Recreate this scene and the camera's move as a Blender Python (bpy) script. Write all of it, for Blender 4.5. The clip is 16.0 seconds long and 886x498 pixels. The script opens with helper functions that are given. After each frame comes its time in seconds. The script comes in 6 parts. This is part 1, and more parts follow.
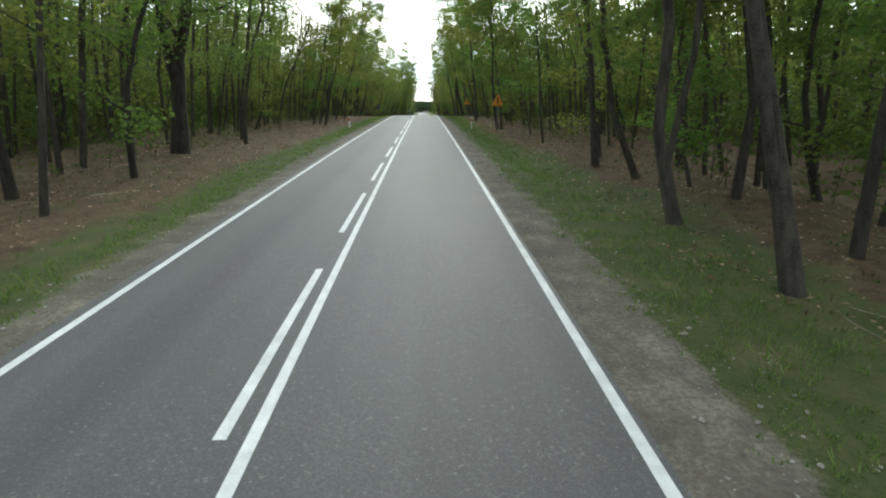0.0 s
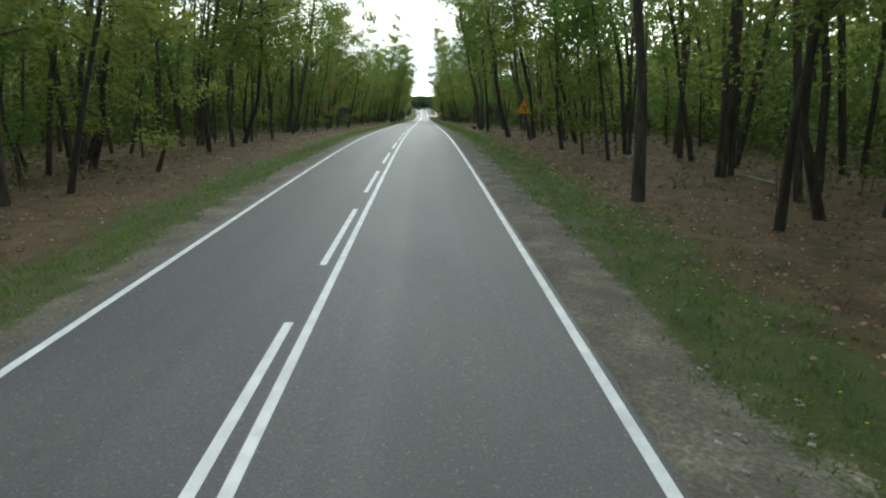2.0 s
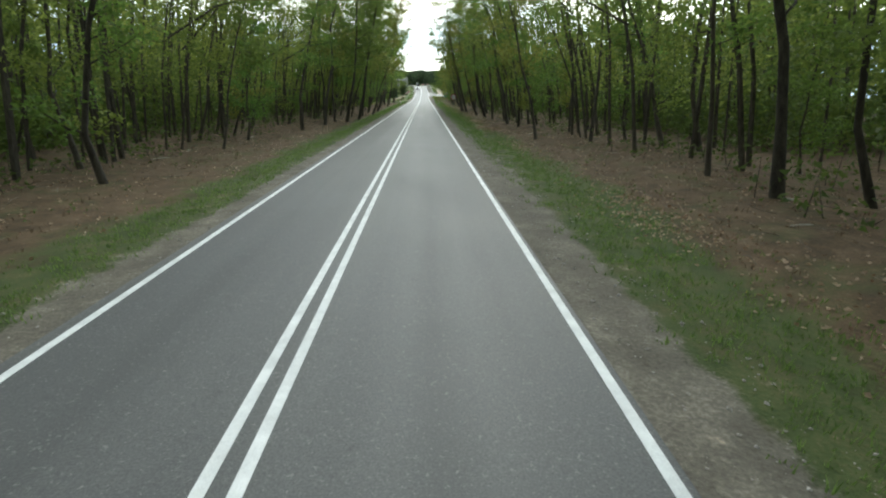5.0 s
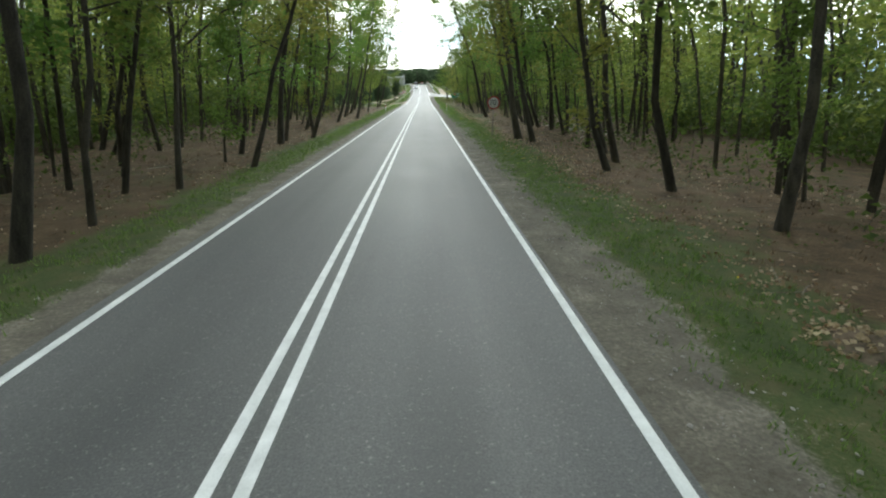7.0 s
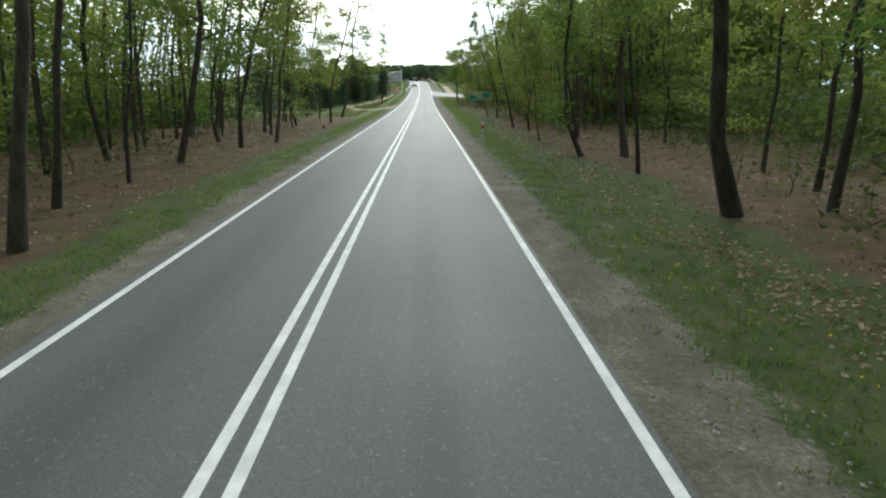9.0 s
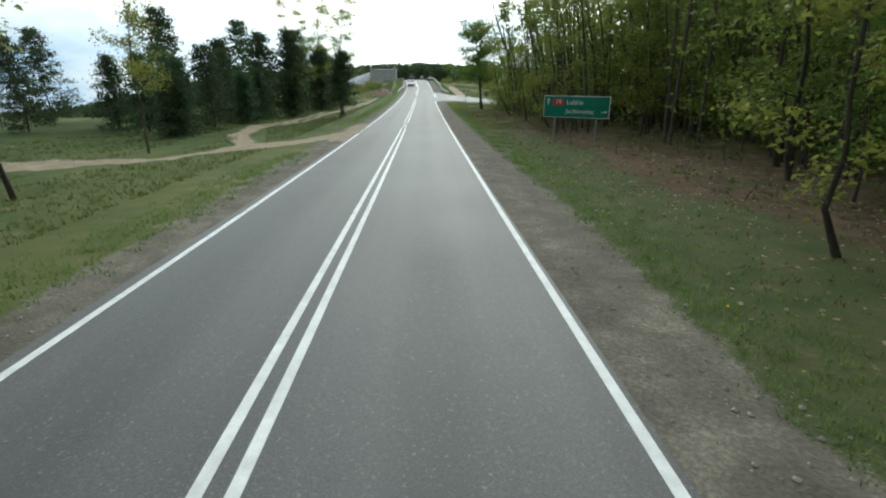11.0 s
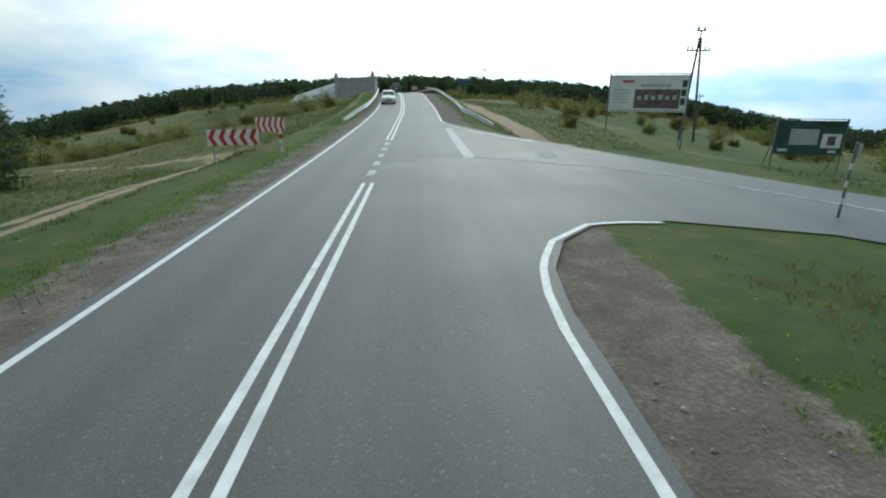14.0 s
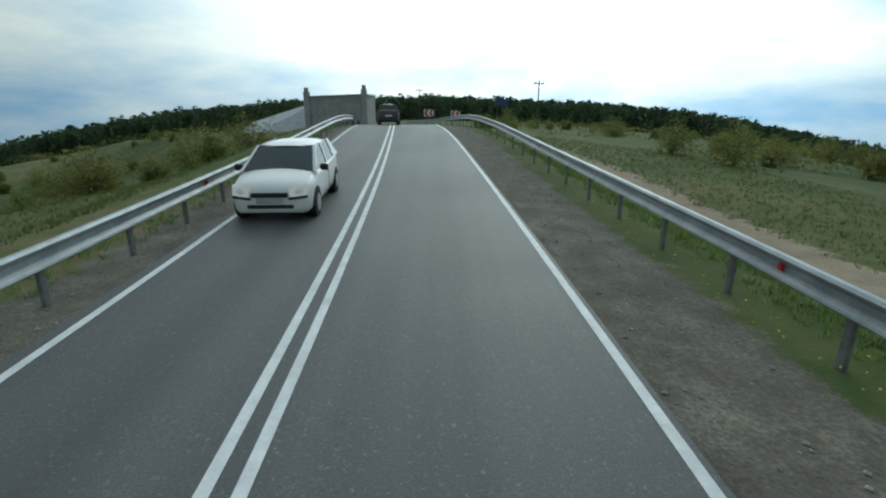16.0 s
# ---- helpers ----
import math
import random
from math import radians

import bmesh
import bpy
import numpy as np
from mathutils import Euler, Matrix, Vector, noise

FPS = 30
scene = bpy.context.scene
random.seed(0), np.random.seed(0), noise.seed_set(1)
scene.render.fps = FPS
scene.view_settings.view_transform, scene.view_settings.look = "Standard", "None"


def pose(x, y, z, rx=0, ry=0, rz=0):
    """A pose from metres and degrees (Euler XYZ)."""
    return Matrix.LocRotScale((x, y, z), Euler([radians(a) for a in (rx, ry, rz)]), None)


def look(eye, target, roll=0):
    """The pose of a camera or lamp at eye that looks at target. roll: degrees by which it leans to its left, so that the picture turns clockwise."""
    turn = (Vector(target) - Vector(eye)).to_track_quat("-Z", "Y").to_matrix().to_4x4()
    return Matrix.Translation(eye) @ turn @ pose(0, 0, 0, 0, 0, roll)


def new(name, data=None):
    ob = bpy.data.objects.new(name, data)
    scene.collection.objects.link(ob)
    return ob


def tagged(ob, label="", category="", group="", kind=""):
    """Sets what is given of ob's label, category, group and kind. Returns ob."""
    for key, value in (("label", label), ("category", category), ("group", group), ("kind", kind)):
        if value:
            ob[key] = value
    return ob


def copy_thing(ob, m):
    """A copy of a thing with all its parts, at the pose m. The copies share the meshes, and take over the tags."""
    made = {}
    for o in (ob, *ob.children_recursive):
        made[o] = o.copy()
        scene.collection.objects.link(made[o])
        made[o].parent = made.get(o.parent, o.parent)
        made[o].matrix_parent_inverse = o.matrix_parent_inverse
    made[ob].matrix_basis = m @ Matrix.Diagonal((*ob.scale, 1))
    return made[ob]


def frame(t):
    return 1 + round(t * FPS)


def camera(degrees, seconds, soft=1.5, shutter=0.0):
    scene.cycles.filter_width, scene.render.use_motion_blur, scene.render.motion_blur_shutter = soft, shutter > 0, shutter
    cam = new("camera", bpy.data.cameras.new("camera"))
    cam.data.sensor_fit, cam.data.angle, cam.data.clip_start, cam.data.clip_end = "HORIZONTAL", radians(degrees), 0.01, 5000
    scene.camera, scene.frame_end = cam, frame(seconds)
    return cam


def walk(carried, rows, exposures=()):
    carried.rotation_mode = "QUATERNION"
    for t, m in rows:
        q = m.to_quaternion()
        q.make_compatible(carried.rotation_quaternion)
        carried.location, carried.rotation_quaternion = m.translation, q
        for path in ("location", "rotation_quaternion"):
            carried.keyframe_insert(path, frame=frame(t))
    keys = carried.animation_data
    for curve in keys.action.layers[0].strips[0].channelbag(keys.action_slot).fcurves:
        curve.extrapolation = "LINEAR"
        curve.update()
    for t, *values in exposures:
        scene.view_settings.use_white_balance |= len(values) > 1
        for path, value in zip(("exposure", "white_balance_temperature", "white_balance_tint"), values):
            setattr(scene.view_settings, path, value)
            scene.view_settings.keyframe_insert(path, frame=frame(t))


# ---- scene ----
# ---------------------------------------------------------------- road plan
# Y runs along the road, X across it (0 = centre line), Z up.
GRADE = [(-400, 0.01), (0, 0.01), (20, 0.005), (35, 0.0), (55, -0.004), (65, -0.0136), (75, -0.0314), (85, -0.0431), (100, -0.0487), (125, -0.049), (205, -0.0465), (230, -0.0505), (255, -0.0485), (285, -0.036), (305, -0.028), (325, -0.0191), (340, -0.0105), (355, 0.002), (370, 0.017), (385, 0.033), (394, 0.042), (402, 0.02), (410, -0.025), (422, -0.075), (475, -0.085), (520, -0.03), (640, 0.0), (3000, 0.0)]
YS = np.arange(-400.0, 3000.5, 0.5)
GS = np.interp(YS, [a for a, b in GRADE], [b for a, b in GRADE])
ZS = np.concatenate([[0.0], np.cumsum((GS[1:] + GS[:-1]) * 0.25)])
ZS -= np.interp(0.0, YS, ZS)
BEND_FROM, BEND = 362.0, 0.0008


def road_z(y):
    return np.interp(y, YS, ZS)


LAND = float(road_z(322.0))              # level of the road where the fields open


def grade(y):
    return float(np.interp(y, YS, GS))


def road_x(y):
    u = np.maximum(np.asarray(y, float) - BEND_FROM, 0.0)
    v = np.minimum(u, 60.0)
    w = np.clip(u - 52.0, 0.0, 38.0)
    far = np.maximum(u - 90.0, 0.0)
    return -BEND * v * v - 2 * BEND * 60.0 * (u - v) - 0.012 * w * w - 0.912 * far


def heading(y):
    u = min(max(y - BEND_FROM, 0.0), 60.0)
    return math.degrees(math.atan(2 * BEND * u))


# ---------------------------------------------------------------- camera
EYE_H = 2.573
# seconds, metres right of the centre line, turn to the left of the road, tilt against the road
DRIVE = [(0, 1.488, -2.05, -17.85), (1, 1.488, -2.08, -17.75), (2, 1.482, -2.08, -17.75), (3, 1.471, -2.04, -17.2), (4, 1.453, -2.04, -17.6), (7, 1.38, -2.15, -17.7), (9, 1.45, -2.06, -18.0), (12.5, 1.43, -2.12, -17.5), (14, 1.5, -2.75, -17.65), (15, 1.48, -2.8, -18.05), (15.5, 1.47, -2.3, -18.4), (16, 1.39, -1.87, -17.75)]
cam = camera(84.0, 16.0, soft=2.1)


def drive(t):
    ts = [r[0] for r in DRIVE]
    return [21.2 * t + 0.1285 * t * t] + [float(np.interp(t, ts, [r[k] for r in DRIVE])) for k in (1, 2, 3)]


rows = []
for k in range(65):
    t = k * 0.25
    s, off, turn, tilt = drive(t)
    g = math.degrees(math.atan(grade(s)))
    rows.append((t, pose(float(road_x(s)) + off, s, float(road_z(s)) + EYE_H, 90 + tilt + g, 0, turn + heading(s))))
walk(cam, rows, [(0.0, 0.24, 6500, 0), (1.0, 0.16, 6450, 0), (1.5, 0.07, 6400, 0), (3.0, 0.18, 6400, 0), (4.0, 0.06, 6450, -1), (7.0, 0.38, 6450, 0), (8.0, 0.24, 6500, 0), (9.0, 0.1, 6550, 0), (11.5, -0.2, 6400, -2), (12.5, -0.17, 6300, -2), (14.0, -0.55, 6150, -4), (14.5, -0.82, 5950, -8), (16.0, -1.02, 5950, -8)])

# ---------------------------------------------------------------- sky and light
world = bpy.data.worlds.new("overcast_sky")
scene.world = world
world.use_nodes = True
wt = world.node_tree
wt.nodes.clear()
SUN_EL, SUN_AZ = radians(27), radians(12)
sky = wt.nodes.new("ShaderNodeTexSky")
sky.sky_type = "NISHITA"
sky.sun_disc = False
sky.sun_elevation, sky.sun_rotation = SUN_EL, SUN_AZ
sky.dust_density = 3.0
coord = wt.nodes.new("ShaderNodeTexCoord")
stretch = wt.nodes.new("ShaderNodeMapping")
stretch.inputs["Scale"].default_value = (1.0, 1.0, 3.2)
cloud = wt.nodes.new("ShaderNodeTexNoise")
cloud.inputs["Scale"].default_value = 1.9
cloud.inputs["Detail"].default_value = 6.0
cloud.inputs["Roughness"].default_value = 0.55
ramp = wt.nodes.new("ShaderNodeValToRGB")
ramp.color_ramp.elements[0].position, ramp.color_ramp.elements[0].color = 0.34, (0.36, 0.57, 0.84, 1)
ramp.color_ramp.elements[1].position, ramp.color_ramp.elements[1].color = 0.56, (1.0, 1.0, 1.0, 1)
scale_sky = wt.nodes.new("ShaderNodeMix")
scale_sky.data_type = "RGBA"
scale_sky.blend_type = "MIX"
scale_sky.inputs[0].default_value = 0.85
boost = wt.nodes.new("ShaderNodeVectorMath")
boost.operation = "SCALE"
boost.inputs["Scale"].default_value = 12.0
bg = wt.nodes.new("ShaderNodeBackground")
bg.inputs["Strength"].default_value = 0.15
wout = wt.nodes.new("ShaderNodeOutputWorld")
wt.links.new(coord.outputs["Generated"], stretch.inputs["Vector"])
wt.links.new(stretch.outputs["Vector"], cloud.inputs["Vector"])
wt.links.new(cloud.outputs["Fac"], ramp.inputs["Fac"])
wt.links.new(ramp.outputs["Color"], boost.inputs[0])
# thin cloud is brightest towards the hidden sun
toward = wt.nodes.new("ShaderNodeVectorMath")
toward.operation = "DOT_PRODUCT"
toward.inputs[1].default_value = (math.sin(SUN_AZ) * math.cos(SUN_EL), math.cos(SUN_AZ) * math.cos(SUN_EL), math.sin(SUN_EL))
wt.links.new(coord.outputs["Generated"], toward.inputs[0])
glow = None
for op, value in (("MAXIMUM", 0.0), ("POWER", 4.0), ("MULTIPLY", 1.7), ("ADD", 0.55), ("MULTIPLY", 12.0)):
    nd = wt.nodes.new("ShaderNodeMath")
    nd.operation = op
    nd.inputs[1].default_value = value
    wt.links.new(toward.outputs["Value"] if glow is None else glow, nd.inputs[0])
    glow = nd.outputs[0]
wt.links.new(glow, boost.inputs["Scale"])
wt.links.new(sky.outputs["Color"], scale_sky.inputs[6])
wt.links.new(boost.outputs["Vector"], scale_sky.inputs[7])
wt.links.new(scale_sky.outputs[2], bg.inputs["Color"])
wt.links.new(bg.outputs["Background"], wout.inputs["Surface"])
sun_data = bpy.data.lights.new("sun", "SUN")
sun_data.energy, sun_data.angle, sun_data.color = 0.8, radians(20), (1.0, 0.97, 0.92)
sun = new("sun", sun_data)
sun.matrix_world = look((0, 0, 50), (-math.sin(SUN_AZ) * math.cos(SUN_EL) * 50, -math.cos(SUN_AZ) * math.cos(SUN_EL) * 50, 50 - math.sin(SUN_EL) * 50))


# ---------------------------------------------------------------- materials
def material(name, rough=0.8, metal=0.0, spec=0.5):
    m = bpy.data.materials.new(name)
    m.use_nodes = True
    p = m.node_tree.nodes["Principled BSDF"]
    p.inputs["Roughness"].default_value = rough
    p.inputs["Metallic"].default_value = metal
    p.inputs["Specular IOR Level"].default_value = spec
    return m, m.node_tree, p


def noise_node(nt, size, detail=4.0, rough=0.55, stretch_by=None):
    """Noise whose features are about 'size' metres, in object space."""
    c = nt.nodes.new("ShaderNodeTexCoord")
    n = nt.nodes.new("ShaderNodeTexNoise")
    n.inputs["Scale"].default_value = 1.0 / size
    n.inputs["Detail"].default_value = detail
    n.inputs["Roughness"].default_value = rough
    if stretch_by:
        mp = nt.nodes.new("ShaderNodeMapping")
        mp.inputs["Scale"].default_value = stretch_by
        nt.links.new(c.outputs["Object"], mp.inputs["Vector"])
        nt.links.new(mp.outputs["Vector"], n.inputs["Vector"])
    else:
        nt.links.new(c.outputs["Object"], n.inputs["Vector"])
    return n.outputs["Fac"]


def ramp_node(nt, fac, stops):
    r = nt.nodes.new("ShaderNodeValToRGB")
    e = r.color_ramp.elements
    while len(e) < len(stops):
        e.new(0.5)
    for el, (p, c) in zip(e, stops):
        el.position, el.color = p, (*c, 1) if len(c) == 3 else c
    nt.links.new(fac, r.inputs["Fac"])
    return r.outputs["Color"]


def mix_node(nt, fac, a, b, blend="MIX"):
    m = nt.nodes.new("ShaderNodeMix")
    m.data_type, m.blend_type = "RGBA", blend
    for sock, v in ((m.inputs[0], fac), (m.inputs[6], a), (m.inputs[7], b)):
        if isinstance(v, (int, float)):
            sock.default_value = v
        elif isinstance(v, tuple):
            sock.default_value = (*v, 1)
        else:
            nt.links.new(v, sock)
    return m.outputs[2]


def math_node(nt, op, a, b=0.0, clamp=False):
    m = nt.nodes.new("ShaderNodeMath")
    m.operation, m.use_clamp = op, clamp
    for sock, v in zip(m.inputs, (a, b)):
        if isinstance(v, (int, float)):
            sock.default_value = v
        else:
            nt.links.new(v, sock)
    return m.outputs[0]


def bump_node(nt, p, height, strength=0.4, distance=0.02):
    b = nt.nodes.new("ShaderNodeBump")
    b.inputs["Strength"].default_value = strength
    b.inputs["Distance"].default_value = distance
    nt.links.new(height, b.inputs["Height"])
    nt.links.new(b.outputs["Normal"], p.inputs["Normal"])


def two_tone(name, dark, light, size=0.3, fine=0.02, rough=0.85, bump=0.3, metal=0.0, spec=0.4, jitter=0.0, stretch_by=None):
    """A surface with variation at two sizes and a fine relief."""
    m, nt, p = material(name, rough, metal, spec)
    a, b = noise_node(nt, size, 4, 0.6, stretch_by), noise_node(nt, fine, 3)
    f = math_node(nt, "ADD", math_node(nt, "MULTIPLY", a, 0.65), math_node(nt, "MULTIPLY", b, 0.35))
    col = ramp_node(nt, f, [(0.36, dark), (0.64, light)])
    if jitter:
        oi = nt.nodes.new("ShaderNodeObjectInfo")
        k = math_node(nt, "ADD", math_node(nt, "MULTIPLY", oi.outputs["Random"], 2 * jitter), 1 - jitter)
        hsv = nt.nodes.new("ShaderNodeHueSaturation")
        nt.links.new(col, hsv.inputs["Color"])
        nt.links.new(k, hsv.inputs["Value"])
        col = hsv.outputs["Color"]
    nt.links.new(col, p.inputs["Base Color"])
    if bump:
        bump_node(nt, p, f, bump, fine)
    return m


def leaf_material(name, dark, light, clump=0.9):
    m, nt, p = material(name, 0.55, 0.0, 0.3)
    g = nt.nodes.new("ShaderNodeNewGeometry")
    oi = nt.nodes.new("ShaderNodeObjectInfo")
    a = noise_node(nt, clump, 3)
    f = math_node(nt, "ADD", math_node(nt, "MULTIPLY", g.outputs["Random Per Island"], 0.5), math_node(nt, "MULTIPLY", a, 0.5))
    col = ramp_node(nt, f, [(0.2, dark), (0.75, light)])
    hsv = nt.nodes.new("ShaderNodeHueSaturation")
    nt.links.new(col, hsv.inputs["Color"])
    nt.links.new(math_node(nt, "ADD", math_node(nt, "MULTIPLY", oi.outputs["Random"], 0.05), 0.475), hsv.inputs["Hue"])
    nt.links.new(math_node(nt, "ADD", math_node(nt, "MULTIPLY", oi.outputs["Random"], 0.36), 0.82), hsv.inputs["Value"])
    col = hsv.outputs["Color"]
    nt.links.new(col, p.inputs["Base Color"])
    tr = nt.nodes.new("ShaderNodeBsdfTranslucent")
    nt.links.new(col, tr.inputs["Color"])
    mx = nt.nodes.new("ShaderNodeMixShader")
    mx.inputs[0].default_value = 0.58
    nt.links.new(p.outputs[0], mx.inputs[1])
    nt.links.new(tr.outputs[0], mx.inputs[2])
    nt.links.new(mx.outputs[0], nt.nodes["Material Output"].inputs["Surface"])
    return m


def asphalt_material():
    m, nt, p = material("asphalt", 0.6, 0.0, 0.42)
    fine, patch = noise_node(nt, 0.02, 3, 0.7), noise_node(nt, 2.5, 4)
    f = math_node(nt, "ADD", math_node(nt, "MULTIPLY", fine, 0.75), math_node(nt, "MULTIPLY", patch, 0.25))
    col = ramp_node(nt, f, [(0.3, (0.066, 0.067, 0.068)), (0.5, (0.102, 0.102, 0.102)), (0.7, (0.155, 0.154, 0.15))])
    # worn lengthwise bands of the wheel tracks
    bands = noise_node(nt, 0.9, 3, 0.5, (1.0, 0.012, 1.0))
    col = mix_node(nt, 1.0, col, ramp_node(nt, bands, [(0.35, (0.86, 0.86, 0.87)), (0.65, (1.08, 1.08, 1.07))]), "MULTIPLY")
    # oily strip between the wheel tracks of either lane, fading in and out along the road
    tc = nt.nodes.new("ShaderNodeTexCoord")
    xyz = nt.nodes.new("ShaderNodeSeparateXYZ")
    nt.links.new(tc.outputs["Object"], xyz.inputs[0])
    lane = math_node(nt, "ABSOLUTE", math_node(nt, "SUBTRACT", math_node(nt, "ABSOLUTE", xyz.outputs["X"]), 1.52))
    strip = math_node(nt, "SUBTRACT", 1.0, math_node(nt, "DIVIDE", math_node(nt, "ADD", lane, math_node(nt, "MULTIPLY", math_node(nt, "SUBTRACT", bands, 0.5), 0.7)), 0.55), True)
    strip = math_node(nt, "MULTIPLY", strip, noise_node(nt, 11.0, 3))
    col = mix_node(nt, math_node(nt, "MULTIPLY", strip, 0.75), col, (0.055, 0.055, 0.056))
    # fine pale aggregate and small dark spots
    grit = noise_node(nt, 0.045, 2, 0.8)
    col = mix_node(nt, math_node(nt, "MULTIPLY", math_node(nt, "SUBTRACT", grit, 0.6), 5.0, True), col, (0.24, 0.235, 0.22))
    col = mix_node(nt, math_node(nt, "MULTIPLY", math_node(nt, "SUBTRACT", noise_node(nt, 0.35, 5, 0.75), 0.62), 4.0, True), col, (0.05, 0.05, 0.05))
    nt.links.new(col, p.inputs["Base Color"])
    nt.links.new(ramp_node(nt, patch, [(0.3, (0.55,) * 3), (0.7, (0.64,) * 3)]), p.inputs["Roughness"])
    bump_node(nt, p, fine, 0.22, 0.006)
    return m


MAT_ASPHALT = asphalt_material()
MAT_PAINT = two_tone("road_paint", (0.6, 0.61, 0.61), (0.84, 0.85, 0.85), 0.25, 0.015, 0.6, 0.2)
MAT_OLD_PAINT = two_tone("worn_road_paint", (0.26, 0.27, 0.27), (0.62, 0.64, 0.64), 0.35, 0.02, 0.65, 0.2)
MAT_ROAD_JOINT = two_tone("road_joint", (0.16, 0.16, 0.16), (0.26, 0.26, 0.255), 0.2, 0.02, 0.8, 0.2)
MAT_BARK = two_tone("bark", (0.026, 0.023, 0.018), (0.095, 0.082, 0.063), 0.12, 0.03, 0.95, 0.9, jitter=0.3, stretch_by=(1, 1, 0.25))
MAT_LEAF = leaf_material("spring_leaves", (0.1, 0.155, 0.034), (0.2, 0.285, 0.06))
MAT_LEAF_YELLOW = leaf_material("young_yellow_leaves", (0.16, 0.195, 0.04), (0.31, 0.34, 0.078))
# leaf green darkened in its colour, for the shade inside the wood
MAT_SHADE_LEAF = leaf_material("shade_darkened_leaves", (0.065, 0.1, 0.025), (0.14, 0.18, 0.046))
MAT_NEEDLE = leaf_material("pine_needles", (0.03, 0.054, 0.026), (0.085, 0.13, 0.056))


def ground_material():
    """Grass verge, gravel shoulder and leaf-covered forest floor, by the distance from the road."""
    m, nt, p = material("ground", 0.95, 0.0, 0.2)
    at = nt.nodes.new("ShaderNodeAttribute")
    at.attribute_name = "cover"
    sep = nt.nodes.new("ShaderNodeSeparateColor")
    nt.links.new(at.outputs["Color"], sep.inputs["Color"])
    big, mid, fine = noise_node(nt, 6.0, 4), noise_node(nt, 0.7, 4, 0.6), noise_node(nt, 0.05, 3, 0.7)
    mixf = math_node(nt, "ADD", math_node(nt, "MULTIPLY", mid, 0.5), math_node(nt, "MULTIPLY", fine, 0.5))
    grass = ramp_node(nt, mixf, [(0.3, (0.032, 0.048, 0.018)), (0.5, (0.068, 0.088, 0.031)), (0.6, (0.1, 0.102, 0.044)), (0.7, (0.165, 0.14, 0.075))])
    litter = ramp_node(nt, mixf, [(0.3, (0.036, 0.026, 0.016)), (0.5, (0.11, 0.074, 0.044)), (0.64, (0.19, 0.13, 0.083)), (0.73, (0.4, 0.3, 0.21))])
    gravel = ramp_node(nt, mixf, [(0.3, (0.078, 0.07, 0.056)), (0.52, (0.158, 0.142, 0.115)), (0.72, (0.33, 0.3, 0.245))])
    huge = noise_node(nt, 28.0, 3)
    patch = math_node(nt, "ADD", math_node(nt, "MULTIPLY", huge, 0.45), math_node(nt, "ADD", math_node(nt, "MULTIPLY", big, 0.3), math_node(nt, "MULTIPLY", mid, 0.25)))
    field = ramp_node(nt, patch, [(0.38, (0.046, 0.07, 0.02)), (0.46, (0.07, 0.098, 0.028)), (0.54, (0.11, 0.122, 0.042)), (0.62, (0.175, 0.148, 0.076))])

    def edge(chan, soft=0.35):
        w = math_node(nt, "MULTIPLY", math_node(nt, "SUBTRACT", mid, 0.5), 1.6)
        w2 = math_node(nt, "MULTIPLY", math_node(nt, "SUBTRACT", fine, 0.5), 0.8)
        v = math_node(nt, "ADD", math_node(nt, "ADD", chan, w), w2)
        return math_node(nt, "MULTIPLY", math_node(nt, "SUBTRACT", v, 0.5 - soft / 2), 1 / soft, True)

    dark_soil = math_node(nt, "MULTIPLY", math_node(nt, "SUBTRACT", noise_node(nt, 0.45, 5, 0.7), 0.5), 6.0, True)
    litter = mix_node(nt, math_node(nt, "MULTIPLY", dark_soil, 0.55), litter, (0.03, 0.023, 0.015))
    straw = math_node(nt, "MULTIPLY", math_node(nt, "SUBTRACT", noise_node(nt, 0.25, 4, 0.75), 0.58), 7.0, True)
    litter = mix_node(nt, math_node(nt, "MULTIPLY", straw, 0.5), litter, (0.3, 0.215, 0.14))
    thin = math_node(nt, "MULTIPLY", math_node(nt, "SUBTRACT", noise_node(nt, 0.9, 5, 0.7), 0.52), 6.0, True)
    grass = mix_node(nt, math_node(nt, "MULTIPLY", thin, 0.5), grass, (0.12, 0.095, 0.055))
    gravel = mix_node(nt, math_node(nt, "MULTIPLY", dark_soil, 0.3), gravel, (0.08, 0.068, 0.054))
    moss = math_node(nt, "MULTIPLY", math_node(nt, "SUBTRACT", noise_node(nt, 1.3, 4, 0.65), 0.51), 5.0, True)
    litter = mix_node(nt, math_node(nt, "MULTIPLY", moss, 0.7), litter, grass)
    col = mix_node(nt, edge(sep.outputs["Green"]), litter, grass)
    col = mix_node(nt, edge(sep.outputs["Blue"]), col, field)
    col = mix_node(nt, edge(sep.outputs["Red"]), col, gravel)
    sand = ramp_node(nt, mixf, [(0.3, (0.19, 0.148, 0.105)), (0.5, (0.31, 0.248, 0.176)), (0.75, (0.48, 0.39, 0.285))])
    col = mix_node(nt, edge(at.outputs["Alpha"], 0.3), col, sand)
    nt.links.new(col, p.inputs["Base Color"])
    bump_node(nt, p, mixf, 0.8, 0.05)
    return m


MAT_GROUND = ground_material()


